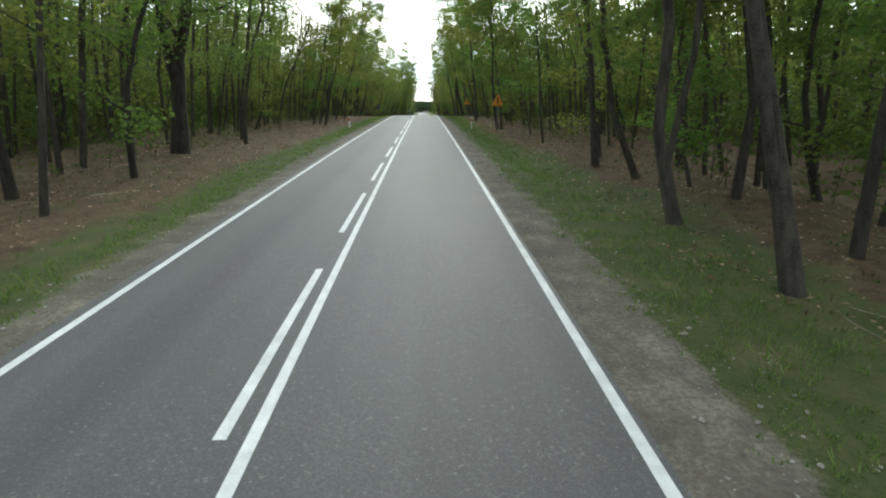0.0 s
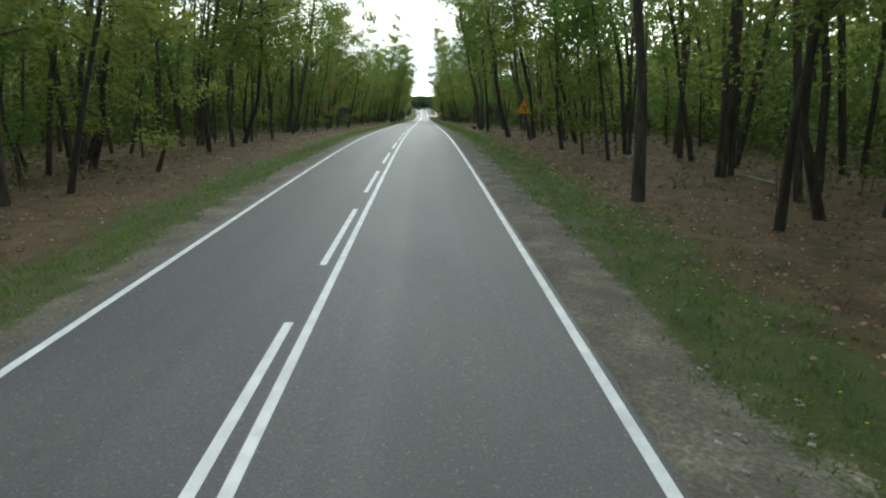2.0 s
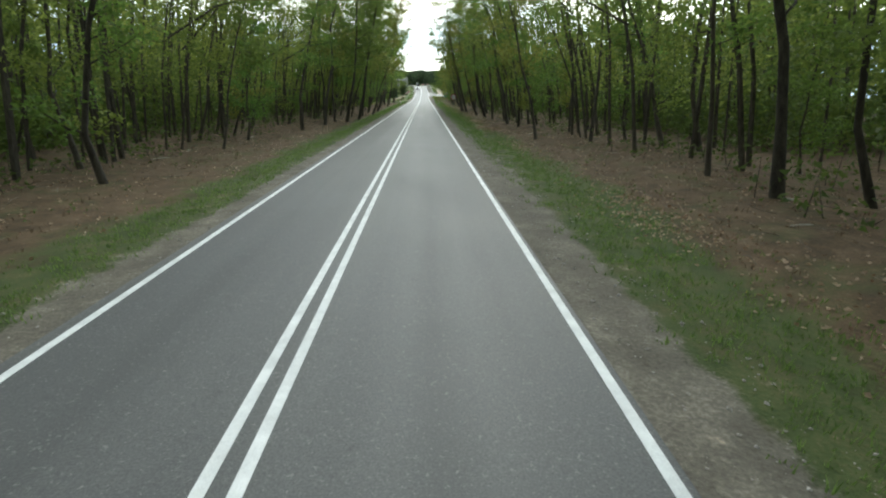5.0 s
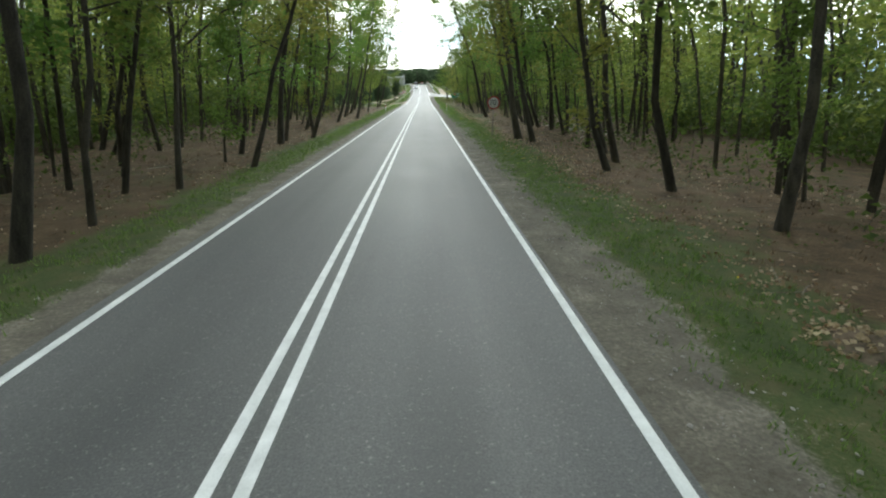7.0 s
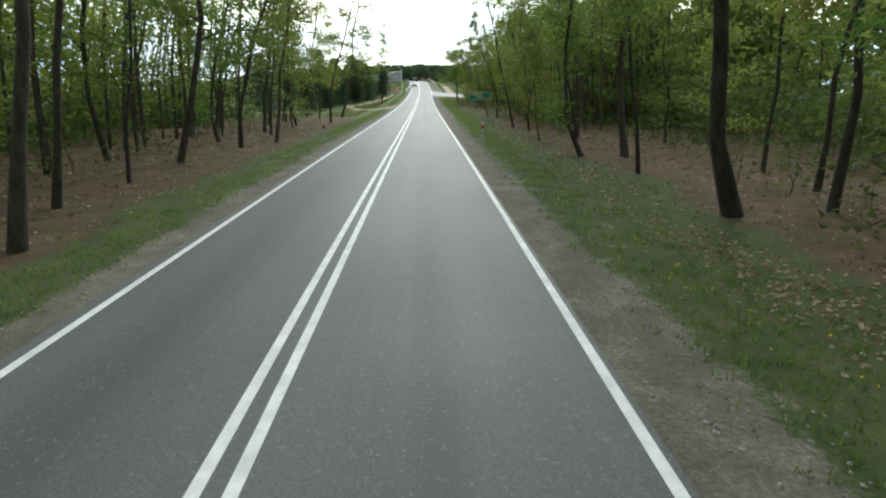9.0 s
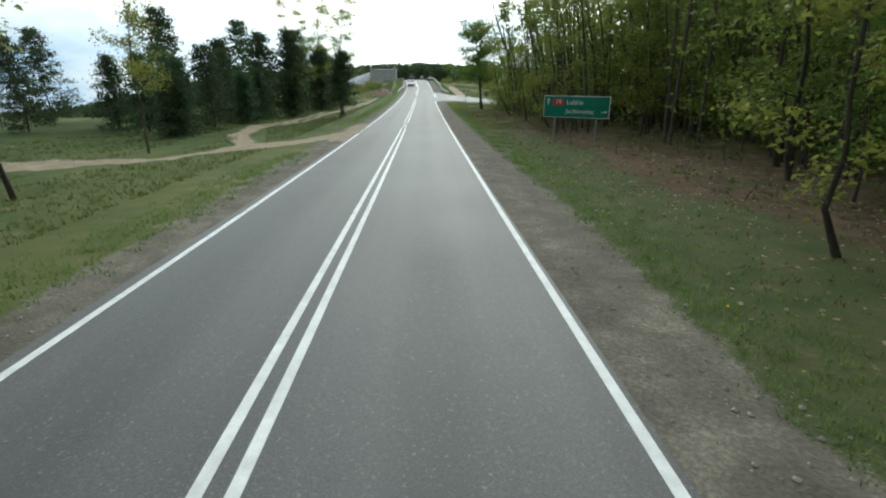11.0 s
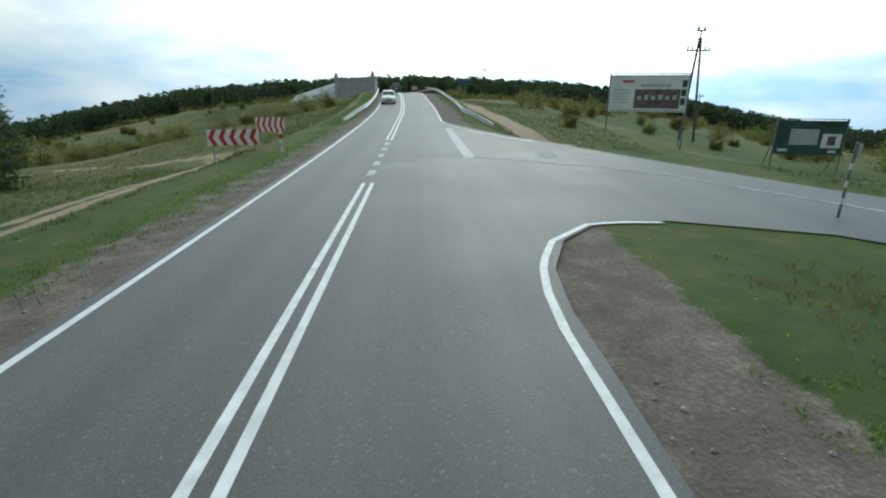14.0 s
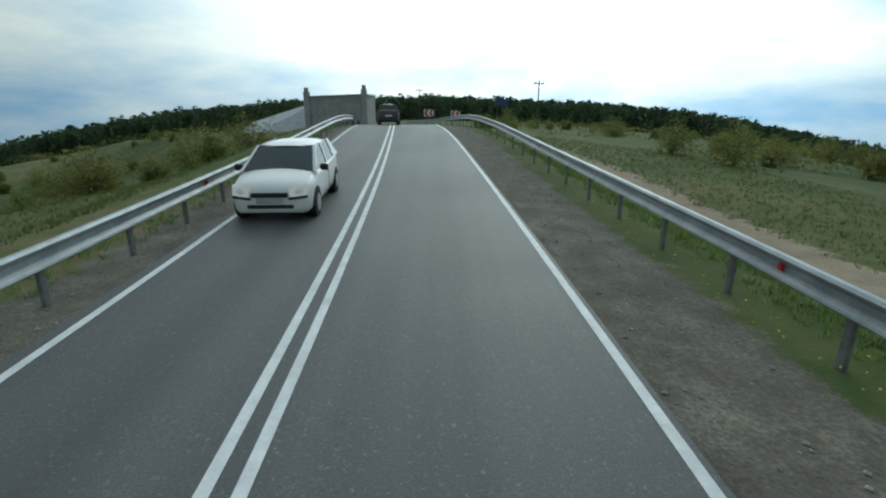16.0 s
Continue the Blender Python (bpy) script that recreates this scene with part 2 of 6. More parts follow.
# ---------------------------------------------------------------- builders
def np_mesh(name, verts, faces, mat):
    """A mesh from vertex and face arrays (all faces with equal corners)."""
    me = bpy.data.meshes.new(name)
    v, f = np.asarray(verts, float), np.asarray(faces, int)
    n = f.shape[1]
    me.vertices.add(len(v))
    me.vertices.foreach_set("co", v.ravel())
    me.loops.add(f.size)
    me.loops.foreach_set("vertex_index", f.ravel())
    me.polygons.add(len(f))
    me.polygons.foreach_set("loop_start", np.arange(len(f)) * n)
    me.polygons.foreach_set("loop_total", np.full(len(f), n))
    me.polygons.foreach_set("use_smooth", np.zeros(len(f), bool))
    me.update(calc_edges=True)
    me.validate()
    if mat:
        me.materials.append(mat)
    return me


def smooth(me):
    me.polygons.foreach_set("use_smooth", np.ones(len(me.polygons), bool))
    return me


def bm_mesh(name, bm, mat):
    me = bpy.data.meshes.new(name)
    bmesh.ops.recalc_face_normals(bm, faces=bm.faces)
    bm.to_mesh(me)
    bm.free()
    me.materials.append(mat)
    return me


def part(name, data, mat, parent, label=""):
    """One mesh object under a thing or a part. data: a bmesh or a mesh."""
    me = bm_mesh(name, data, mat) if isinstance(data, bmesh.types.BMesh) else data
    ob = new(name, me)
    ob.parent = parent
    return tagged(ob, label)


def thing(name, label, category, group="", at=None):
    ob = new(name)
    ob.empty_display_size = 0.2
    if at is not None:
        ob.matrix_basis = at
    return tagged(ob, label, category, group)


def box(bm, x0, x1, y0, y1, z0, z1, bevel=0.0):
    r = bmesh.ops.create_cube(bm, size=1, matrix=Matrix.Translation(((x0 + x1) / 2, (y0 + y1) / 2, (z0 + z1) / 2)) @ Matrix.Diagonal((x1 - x0, y1 - y0, z1 - z0, 1)))
    if bevel:
        ed = list({e for v in r["verts"] for e in v.link_edges})
        bmesh.ops.bevel(bm, geom=ed, offset=bevel, segments=2, affect="EDGES", profile=0.5)
    return bm


def rod(bm, a, b, r0, r1=None, n=8):
    a, b = Vector(a), Vector(b)
    m = Matrix.Translation((a + b) / 2) @ (b - a).to_track_quat("Z", "Y").to_matrix().to_4x4()
    bmesh.ops.create_cone(bm, cap_ends=True, segments=n, radius1=r0, radius2=r0 if r1 is None else r1, depth=(b - a).length, matrix=m)
    return bm


def tube(points, radii, n=7):
    """Vertices and quads of a tube along points."""
    pts = np.asarray(points, float)
    tang = np.gradient(pts, axis=0)
    tang /= np.linalg.norm(tang, axis=1)[:, None] + 1e-9
    ref = np.where(np.abs(tang[:, 2:3]) > 0.9, np.array([[1.0, 0, 0]]), np.array([[0, 0, 1.0]]))
    u = np.cross(tang, ref)
    u /= np.linalg.norm(u, axis=1)[:, None]
    w = np.cross(tang, u)
    ang = np.arange(n) * 2 * np.pi / n
    ring = pts[:, None, :] + np.asarray(radii)[:, None, None] * (np.cos(ang)[None, :, None] * u[:, None, :] + np.sin(ang)[None, :, None] * w[:, None, :])
    k = len(pts)
    i, j = np.meshgrid(np.arange(k - 1), np.arange(n), indexing="ij")
    q = np.stack([i * n + j, i * n + (j + 1) % n, (i + 1) * n + (j + 1) % n, (i + 1) * n + j], -1).reshape(-1, 4)
    return ring.reshape(-1, 3), q


def leaves(centres, size, rng, flat=0.6, slim=0.55, corners=4):
    """Small leaves at the centres, folded along the middle, or plain ones of three corners."""
    c = np.asarray(centres, float)
    n = len(c)
    a = rng.normal(size=(n, 3))
    a[:, 2] *= flat
    a /= np.linalg.norm(a, axis=1)[:, None]
    b = rng.normal(size=(n, 3))
    b -= (b * a).sum(1)[:, None] * a
    b /= np.linalg.norm(b, axis=1)[:, None]
    nrm = np.cross(a, b)
    s = (size * rng.uniform(0.6, 1.3, n))[:, None]
    if corners == 3:
        v = np.stack([c - a * s - b * s * slim * 0.7, c + b * s * slim * 1.2, c + a * s - b * s * slim * 0.5], 1).reshape(-1, 3)
        return v, np.arange(3 * n).reshape(n, 3)
    v = np.stack([c - a * s, c + b * s * slim + nrm * s * 0.18, c + a * s, c - b * s * slim + nrm * s * 0.18], 1).reshape(-1, 3)
    return v, np.arange(4 * n).reshape(n, 4)


def join(parts_):
    vs, fs, k = [], [], 0
    for v, f in parts_:
        vs.append(v)
        fs.append(f + k)
        k += len(v)
    return np.concatenate(vs), np.concatenate(fs)


# ---------------------------------------------------------------- ground
rng = np.random.default_rng(7)
FOREST_R, FOREST_L = 303.0, 256.0       # where the woods end on either side


def ss(a, b, v):
    u = np.clip((np.asarray(v, float) - a) / (b - a), 0, 1)
    return u * u * (3 - 2 * u)


def waves(x, y, scale, seed):
    """Smooth cheap relief."""
    r = np.random.default_rng(seed)
    z = np.zeros(np.broadcast(x, y).shape)
    for k in range(6):
        a, f, ph = r.uniform(0, 2 * np.pi), r.uniform(0.6, 1.8) / scale, r.uniform(0, 6.3)
        z = z + np.sin((x * np.cos(a) + y * np.sin(a)) * f * 2 * np.pi + ph)
    return z / 6


SIDE = [(3.2, 345.0), (6.0, 341.0), (8.5, 338.0), (11.7, 333.2), (18.0, 325.0), (26.0, 315.4), (40.0, 303.0), (90.0, 262.0)]


def ground_z(x, y):
    x, y = np.asarray(x, float), np.asarray(y, float)
    d = x - road_x(y)
    a = np.abs(d)
    zr = road_z(y)
    junction = ss(321, 327, y) * (1 - ss(357, 362, y)) * (x > 0)
    z = zr - 0.06 - 0.10 * ss(3.6, 6.0, a) * (1 - junction)
    z = z + ss(6, 10, a) * (0.25 * waves(x, y, 9.0, 3) + 0.1 * waves(x, y, 2.3, 5))
    # open country: the fields lie below the road and fall away to both sides, with wooded ground far off
    rr = np.hypot(x, y - 335.0)
    az = np.degrees(np.arctan2(np.abs(x), np.maximum(y - 335.0, 0.01)))
    dip = np.interp(az, [0, 15, 25, 40, 60, 180], [0.0, -0.6, -1.5, -4.4, -5.4, -5.4])
    low = LAND - 0.28 - np.where(x > 0, 0.35, 0.1) + rr * np.tan(np.radians(dip)) - 7.0 * ss(60, 380, rr) + 0.35 * waves(x, y, 26.0, 9)
    low = low - 5.5 * (1 - ss(10, 70, np.hypot(x + 34.0, (y - 440.0) * 0.8))) * ss(5.0, 30.0, road_x(y) - x)
    bank = ss(5.9, 9.0, a) * ss(322, 350, y)
    bank = np.maximum(bank, ss(9.0, 40.0, a) * ss(296, 335, y))
    z = z * (1 - bank) + low * bank
    # the side road runs on a low bank of its own
    near = np.full(z.shape, 1e9)
    for (x0, y0), (x1, y1) in zip(SIDE, SIDE[1:]):
        dx, dy = x1 - x0, y1 - y0
        u = np.clip(((x - x0) * dx + (y - y0) * dy) / (dx * dx + dy * dy), 0, 1)
        near = np.minimum(near, np.hypot(x - x0 - u * dx, y - y0 - u * dy))
    way = (1 - ss(5.5, 10.5, near)) * ss(5.0, 7.5, d)
    z = z * (1 - way) + (float(road_z(340.0)) - 0.1 - 0.012 * (x - 6.0)) * way
    # the road runs on to the horizon over flat land
    z = np.where(y > 470, np.minimum(z, low), z)
    return z


def axis(dense_to, step, far_to, growth):
    v, s = [0.0], step
    while v[-1] < far_to:
        if v[-1] > dense_to:
            s *= growth
        v.append(v[-1] + s)
    return np.array(v)


gx = axis(16.0, 0.4, 1600.0, 1.14)
gx = np.concatenate([-gx[:0:-1], gx])
gy = np.concatenate([-axis(20, 2.0, 300, 1.3)[:0:-1], np.arange(0, 440, 0.8), 440 + axis(30, 2.0, 1900, 1.12)])
GX, GY = np.meshgrid(gx, gy, indexing="ij")
PX = GX + road_x(GY)
PZ = ground_z(PX, GY)
ni, nj = GX.shape
ii, jj = np.meshgrid(np.arange(ni - 1), np.arange(nj - 1), indexing="ij")
gq = np.stack([ii * nj + jj, (ii + 1) * nj + jj, (ii + 1) * nj + jj + 1, ii * nj + jj + 1], -1).reshape(-1, 4)
ground_me = smooth(np_mesh("ground", np.stack([PX, GY, PZ], -1).reshape(-1, 3), gq, MAT_GROUND))
cover = np.zeros((ni * nj, 4), np.float32)
A, Dd = np.abs(GX), GX
wob = waves(PX, GY, 14.0, 21) * 0.5
shoulder = np.where(Dd > 0, np.interp(GY, [-400, 225, 262, 325, 352, 3000], [4.2, 4.2, 4.8, 5.0, 5.1, 5.1]), np.interp(GY, [-400, 240, 275, 3000], [3.5, 3.5, 4.05, 3.9]))
cover[:, 0] = ((1 - ss(shoulder - 0.4, shoulder + 0.4, A + wob * 0.5)) * 1.4).ravel()
woods = np.where(Dd > 0, 1 - ss(FOREST_R - 2, FOREST_R + 9, GY), 1 - ss(FOREST_L - 6, FOREST_L + 4, GY))
wide = 1.5 * ss(188, 215, GY) + 0.8 * ss(226, 262, GY) + 1.3 * (1 - ss(14, 34, GY))
verge = 1 - ss(np.where(Dd > 0, 4.8 + wide, 3.9), np.where(Dd > 0, 7.8 + wide, 6.8), A + wob * 1.8 + 0.9 * waves(PX, GY, 4.0, 23))
cover[:, 1] = np.maximum(verge * 1.3, 0).ravel()
woods = woods * (1 - ss(58, 80, A))
cover[:, 2] = ((1 - woods) * 1.6).ravel()


def near_path(points, half, soft):
    """How much of a track lies at each place of the ground: 1 on it, falling to 0 at its edges."""
    best = np.full(PX.shape, 1e9)
    for (x0, y0), (x1, y1) in zip(points, points[1:]):
        dx, dy = x1 - x0, y1 - y0
        u = np.clip(((PX - x0) * dx + (GY - y0) * dy) / (dx * dx + dy * dy), 0, 1)
        best = np.minimum(best, np.hypot(PX - x0 - u * dx, GY - y0 - u * dy))
    return 1 - ss(half - soft, half + soft, best)


TRACK_L = [(-11.2, 287.0), (-10.0, 292.0), (-9.1, 298.0), (-8.7, 306.0), (-8.3, 314.0), (-7.6, 322.0), (-7.5, 330.0), (-7.5, 336.0), (-7.4, 341.0), (-8.0, 346.0), (-9.6, 350.0), (-13.0, 352.5), (-22.0, 354.0)]
TRACK_BACK = [(-3.4, 280.5), (-5.0, 277.0), (-8.6, 272.6), (-14.0, 268.0), (-30.0, 258.0)]
TRACK_R = [(6.5, 345.0), (8.4, 347.5), (9.0, 353.0), (9.3, 362.0), (9.4, 375.0), (9.6, 390.0), (10.5, 410.0)]
sand = np.maximum.reduce([near_path(TRACK_BACK, 0.85, 0.5), near_path([(-3.2, 276.5), (-3.3, 288.0)], 0.55, 0.45), near_path([(-7.6, 274.6), (-10.0, 280.0), (-11.2, 287.0)], 0.45, 0.4),
                          np.maximum(near_path([(x - 0.4, y) for x, y in TRACK_L], 0.2, 0.18), near_path([(x + 0.4, y) for x, y in TRACK_L], 0.2, 0.18)),
                          0.55 * near_path([(-6.7, 307.5), (-6.9, 316.0)], 0.5, 0.6),
                          near_path(TRACK_R, 1.25, 0.5)])
cover[:, 3] = (sand * 1.3).ravel()
ca = ground_me.color_attributes.new("cover", "FLOAT_COLOR", "POINT")
ca.data.foreach_set("color", cover.ravel())
ground = tagged(new("ground", ground_me), "grassy verges, brown leaf-strewn forest floor and green fields", "ground", kind="structure")


# ---------------------------------------------------------------- road
def ribbon(ys, x_left, x_right, lift, thick, name, mat, cuts=1):
    """A strip that follows the road between two offsets, with closed sides."""
    ys = np.asarray(ys, float)
    xl = np.broadcast_to(np.asarray(x_left, float), ys.shape)
    xr = np.broadcast_to(np.asarray(x_right, float), ys.shape)
    cols = [xl + (xr - xl) * k / cuts for k in range(cuts + 1)]
    top = [np.stack([road_x(ys) + c, ys, road_z(ys) + lift], -1) for c in cols]
    low = [top[0] - [0, 0, thick], top[-1] - [0, 0, thick]]
    ring = [low[0], *top, low[1]]
    v = np.stack(ring, 1)
    n, k = v.shape[:2]
    i, j = np.meshgrid(np.arange(n - 1), np.arange(k - 1), indexing="ij")
    q = np.stack([i * k + j, i * k + j + 1, (i + 1) * k + j + 1, (i + 1) * k + j], -1).reshape(-1, 4)
    q = np.concatenate([q, np.array([[0, k - 1, k - 2, 1]]) if k == 4 else np.zeros((0, 4), int)])
    return np_mesh(name, v.reshape(-1, 3), q, mat)


EDGE_R, EDGE_L = 3.12, -2.6
ROAD_R = 3.24 + 0.12 * ss(322, 327, np.arange(-60, 470, 1.0)) + 0.08 * ss(360, 380, np.arange(-60, 470, 1.0))      # the asphalt widens at the junction and in the bend
road = tagged(new("road", ribbon(np.arange(-60, 470, 1.0), -2.83, ROAD_R, 0.0, 0.12, "road", MAT_ASPHALT, 4)), "worn grey asphalt two-lane road", "road", kind="structure")


def line(y0, y1, x, w=0.108, mat=None, label="white painted road line"):
    n = max(2, int((y1 - y0) / 2.0) + 1)
    if y0 > 348:                          # the lines shift a little in the bend
        x = x + (0.08 * ss(360, 380, np.linspace(y0, y1, n)) if x > 3 else -0.07 * (1 - ss(360, 372, np.linspace(y0, y1, n))) if abs(x) < 1 else 0.0)
    ob = part("line_marking", ribbon(np.linspace(y0, y1, n), x - w / 2, x + w / 2, 0.006, 0.004, "line_marking", mat or MAT_PAINT), None, road)
    return ob


line(-60, 283.4, 0.128)
line(85.6, 283.4, -0.128)
for k in range(-3, 14):
    line(3.25 + 5.87 * k, 3.25 + 5.87 * k + 3.85, -0.128)
for y0, y1 in ((284.5, 285.4), (286.4, 287.3), (337.6, 338.6), (339.75, 340.7), (341.9, 342.85), (344.05, 345.0), (346.2, 347.1)):
    line(y0, y1, 0.0 if y0 < 300 else -0.06, 0.24, MAT_OLD_PAINT if y0 > 300 else MAT_PAINT)
for x in (0.128, -0.128):
    line(288.7, 336.3, x)
    line(348.3, 470, x)
line(-60, 327.0, EDGE_R)
line(-60, 279.9, EDGE_L)
for y0, y1 in ((280.8, 281.9), (282.9, 283.4)):
    line(y0, y1, EDGE_L)
line(284.0, 470, EDGE_L)
line(360.7, 470, EDGE_R + 0.12)
joint = ribbon(np.array([364.75, 364.83]), -2.8, 3.3, 0.003, 0.002, "expansion_joint", MAT_ROAD_JOINT)
part("expansion_joint", joint, None, road)

# the side road: near and far edges, from the mouth outwards
NEAR_E = [(3.36, 327.4), (3.55, 328.9), (4.1, 330.4), (5.2, 331.7), (7.0, 332.3), (10.0, 331.2), (13.5, 327.6), (18.0, 321.8), (26.0, 312.0), (40.0, 300.0)]
FAR_E = [(3.36, 361.3), (3.75, 358.7), (4.6, 356.0), (6.0, 352.2), (7.7, 348.0), (9.9, 343.2), (13.4, 336.0), (18.0, 328.6), (26.0, 318.8), (40.0, 306.0)]


def side_z(x, y):
    return ground_z(x, y) + 0.03 + 0.027 * (1 - ss(3.5, 5.5, x))


def between(u, v):
    """A place on the side road: u from its mouth outwards, v from the near to the far edge."""
    n = len(NEAR_E) - 1
    p = [np.interp(np.asarray(u, float) * n, np.arange(n + 1), [e[c] for e in NEAR_E]) for c in (0, 1)]
    q = [np.interp(np.asarray(u, float) * n, np.arange(n + 1), [e[c] for e in FAR_E]) for c in (0, 1)]
    return p[0] + (q[0] - p[0]) * v, p[1] + (q[1] - p[1]) * v


U, V = np.meshgrid(np.linspace(0, 1, 55), np.linspace(0, 1, 31), indexing="ij")
SX, SY = between(U, V)
SZ = np.maximum(side_z(SX, SY), np.where(SX < 3.4, road_z(SY) - 0.003, -1e9))
i, j = np.meshgrid(np.arange(54), np.arange(30), indexing="ij")
sq = np.stack([i * 31 + j, i * 31 + j + 1, (i + 1) * 31 + j + 1, (i + 1) * 31 + j], -1).reshape(-1, 4)
side = tagged(new("side_road", smooth(np_mesh("side_road", np.stack([SX, SY, SZ], -1).reshape(-1, 3), sq[:, ::-1], MAT_ASPHALT))), "grey asphalt side road joining at a junction", "road", kind="structure")


def stripe(points, w, mat, parent, name="line_marking"):
    """A painted band along points on the asphalt."""
    p = np.array(points, float)
    d = np.hypot(*np.diff(p, axis=0).T)
    at = np.concatenate([[0], np.cumsum(d)])
    n = max(2, int(at[-1] / 0.5) + 1)
    q = np.column_stack([np.interp(np.linspace(0, at[-1], n), at, p[:, c]) for c in (0, 1)])
    t = np.gradient(q, axis=0)
    t /= np.linalg.norm(t, axis=1)[:, None]
    nrm = np.column_stack([-t[:, 1], t[:, 0]])
    wid = np.interp(np.linspace(0, 1, n), np.linspace(0, 1, len(np.atleast_1d(w))), np.atleast_1d(w))[:, None] / 2
    rows_ = []
    for e in (q - nrm * wid, q + nrm * wid):
        z = np.where(e[:, 0] < 3.36, road_z(e[:, 1]), np.maximum(side_z(e[:, 0], e[:, 1]), -1e9)) + 0.008
        rows_.append(np.column_stack([e, z]))
    v = np.stack(rows_, 1).reshape(-1, 3)
    k = np.arange(n - 1) * 2
    f = np.stack([k, k + 1, k + 3, k + 2], -1)
    return part(name, np_mesh(name, v, f[:, ::-1], mat), None, parent)


stripe([(3.12, 326.9), (3.2, 328.0), (3.4, 329.1), (3.85, 330.3), (4.9, 331.5), (6.8, 332.1)], 0.12, MAT_PAINT, side)
stripe([(3.42, 354.9), (3.46, 348.0), (3.5, 341.5)], (0.42, 0.45, 0.45), MAT_OLD_PAINT, side)
stripe([(3.26, 360.6), (3.5, 358.8), (3.85, 356.9), (4.3, 355.1), (4.68, 353.6)], 0.09, MAT_OLD_PAINT, side)
stripe([(4.74, 353.4), (5.6, 351.5), (6.5, 349.5), (7.4, 347.6)], 0.11, MAT_PAINT, side)
for dv in (0.0, 0.22):
    stripe([(3.75, 341.5 + dv), (4.6, 341.15 + dv), (6.1, 340.45 + dv), (7.6, 339.8 + dv), (9.8, 338.0 + dv), (13.0, 332.6 + dv), (18.0, 325.2 + dv)], 0.07, MAT_OLD_PAINT, side)
# worn capitals painted on the side road for those who come out of it
cu = bpy.data.curves.new("road_lettering", "FONT")
cu.body, cu.size = "STOP", 1.5
tmp = bpy.data.objects.new("road_lettering", cu)
scene.collection.objects.link(tmp)
bpy.context.view_layer.update()
stop_me = bpy.data.meshes.new_from_object(tmp.evaluated_get(bpy.context.evaluated_depsgraph_get()))
bpy.data.objects.remove(tmp)
wide_text = max(v.co.x for v in stop_me.vertices)
for v in stop_me.vertices:
    along, up = v.co.x / wide_text, v.co.y
    x, y = 7.2 + 0.42 * along - up, 341.75 + 1.95 * along
    v.co = (x, y, float(side_z(x, y)) + 0.012)
stop_me.materials.clear()
stop_me.materials.append(MAT_OLD_PAINT)
part("road_lettering", stop_me, None, side)


# ---------------------------------------------------------------- trees
def make_tree(name, seed, height, radius, crown_from, spread, n_leaves, leaf, bark, foliage, fork=0.0, bend=0.35, sides=8, limbs=9, tuft=0.3):
    """Trunk with limbs, and a crown of small leaves on its twigs. Returns the two meshes."""
    r = np.random.default_rng(seed)
    k = 9
    h = np.linspace(0, 1, k)
    drift = np.cumsum(r.normal(0, bend * height / 14 * 0.35, (k, 2)), 0)
    drift -= drift[0]
    pts = np.column_stack([drift, h * height])
    rad = radius * (1 - 0.82 * h) * (1 + 0.35 * np.exp(-h * 34))
    woods_ = [tube(pts, rad, sides)]
    tips = []
    for m in range(limbs + 4):
        u = crown_from / height + (1 - crown_from / height) * (m + r.uniform(0, 1)) / (limbs + 4)
        base = np.array([np.interp(u, h, pts[:, c]) for c in range(3)])
        a, ln = r.uniform(0, 2 * np.pi), spread * r.uniform(0.5, 1.1) * (1.15 - 0.7 * u)
        rise = r.uniform(0.1, 0.7)
        lp = [base]
        for q in range(4):
            a += r.normal(0, 0.3)
            lp.append(lp[-1] + ln / 4 * np.array([math.cos(a), math.sin(a), rise + r.normal(0, 0.2)]))
            tips.append(lp[-1])
        r0 = float(np.interp(u, h, rad)) * 0.42
        woods_.append(tube(lp, np.linspace(r0, r0 * 0.2, 5), 5))
    if fork:
        a = r.uniform(0, 6.28)
        fp = [pts[1] * [1, 1, 0] + [0, 0, fork]]
        for q in range(5):
            fp.append(fp[-1] + np.array([math.cos(a) * 0.28 / (q + 1), math.sin(a) * 0.28 / (q + 1), 1.0]) * (height - fork) / 6)
        woods_.append(tube(fp, np.linspace(radius * 0.62, radius * 0.12, 6), sides))
    trunk = smooth(np_mesh(name + "_trunk", *join(woods_), bark))
    tips = np.array(tips)
    near = tips[r.integers(0, len(tips), n_leaves)]
    c = near + r.normal(0, 1, (n_leaves, 3)) * np.array([0.42, 0.42, 0.28]) * spread * tuft
    crown = np_mesh(name + "_crown", *leaves(c, leaf * 1.15, r, corners=3), foliage)
    return trunk, crown


RADII = (0.065, 0.085, 0.105, 0.125, 0.15, 0.19)
OAKS = [make_tree("oak", 100 + k, 12.5 + 0.9 * k, RADII[k % 6], (3.6, 4.4, 3.2, 5.2, 4.0, 5.4)[k % 6], 3.0 + 0.15 * (k % 6), 4000, 0.088, MAT_BARK, MAT_LEAF_YELLOW if k % 3 == 1 else MAT_LEAF, bend=0.42) for k in range(12)]
FORKED = [make_tree("forked_oak", 150 + k, 15.0, (0.12, 0.12, 0.3, 0.17)[k], 4.2, 3.6, 4600, 0.076, MAT_BARK, MAT_LEAF, fork=(0.8, 1.3, 2.3, 1.2)[k]) for k in range(4)]
THIN = [make_tree("young_tree", 200 + k, 7 + k, 0.05 + 0.01 * k, 1.0, 1.9, 2300, 0.075, MAT_BARK, MAT_LEAF_YELLOW if k % 2 else MAT_LEAF, limbs=9, sides=6, bend=0.6) for k in range(6)]


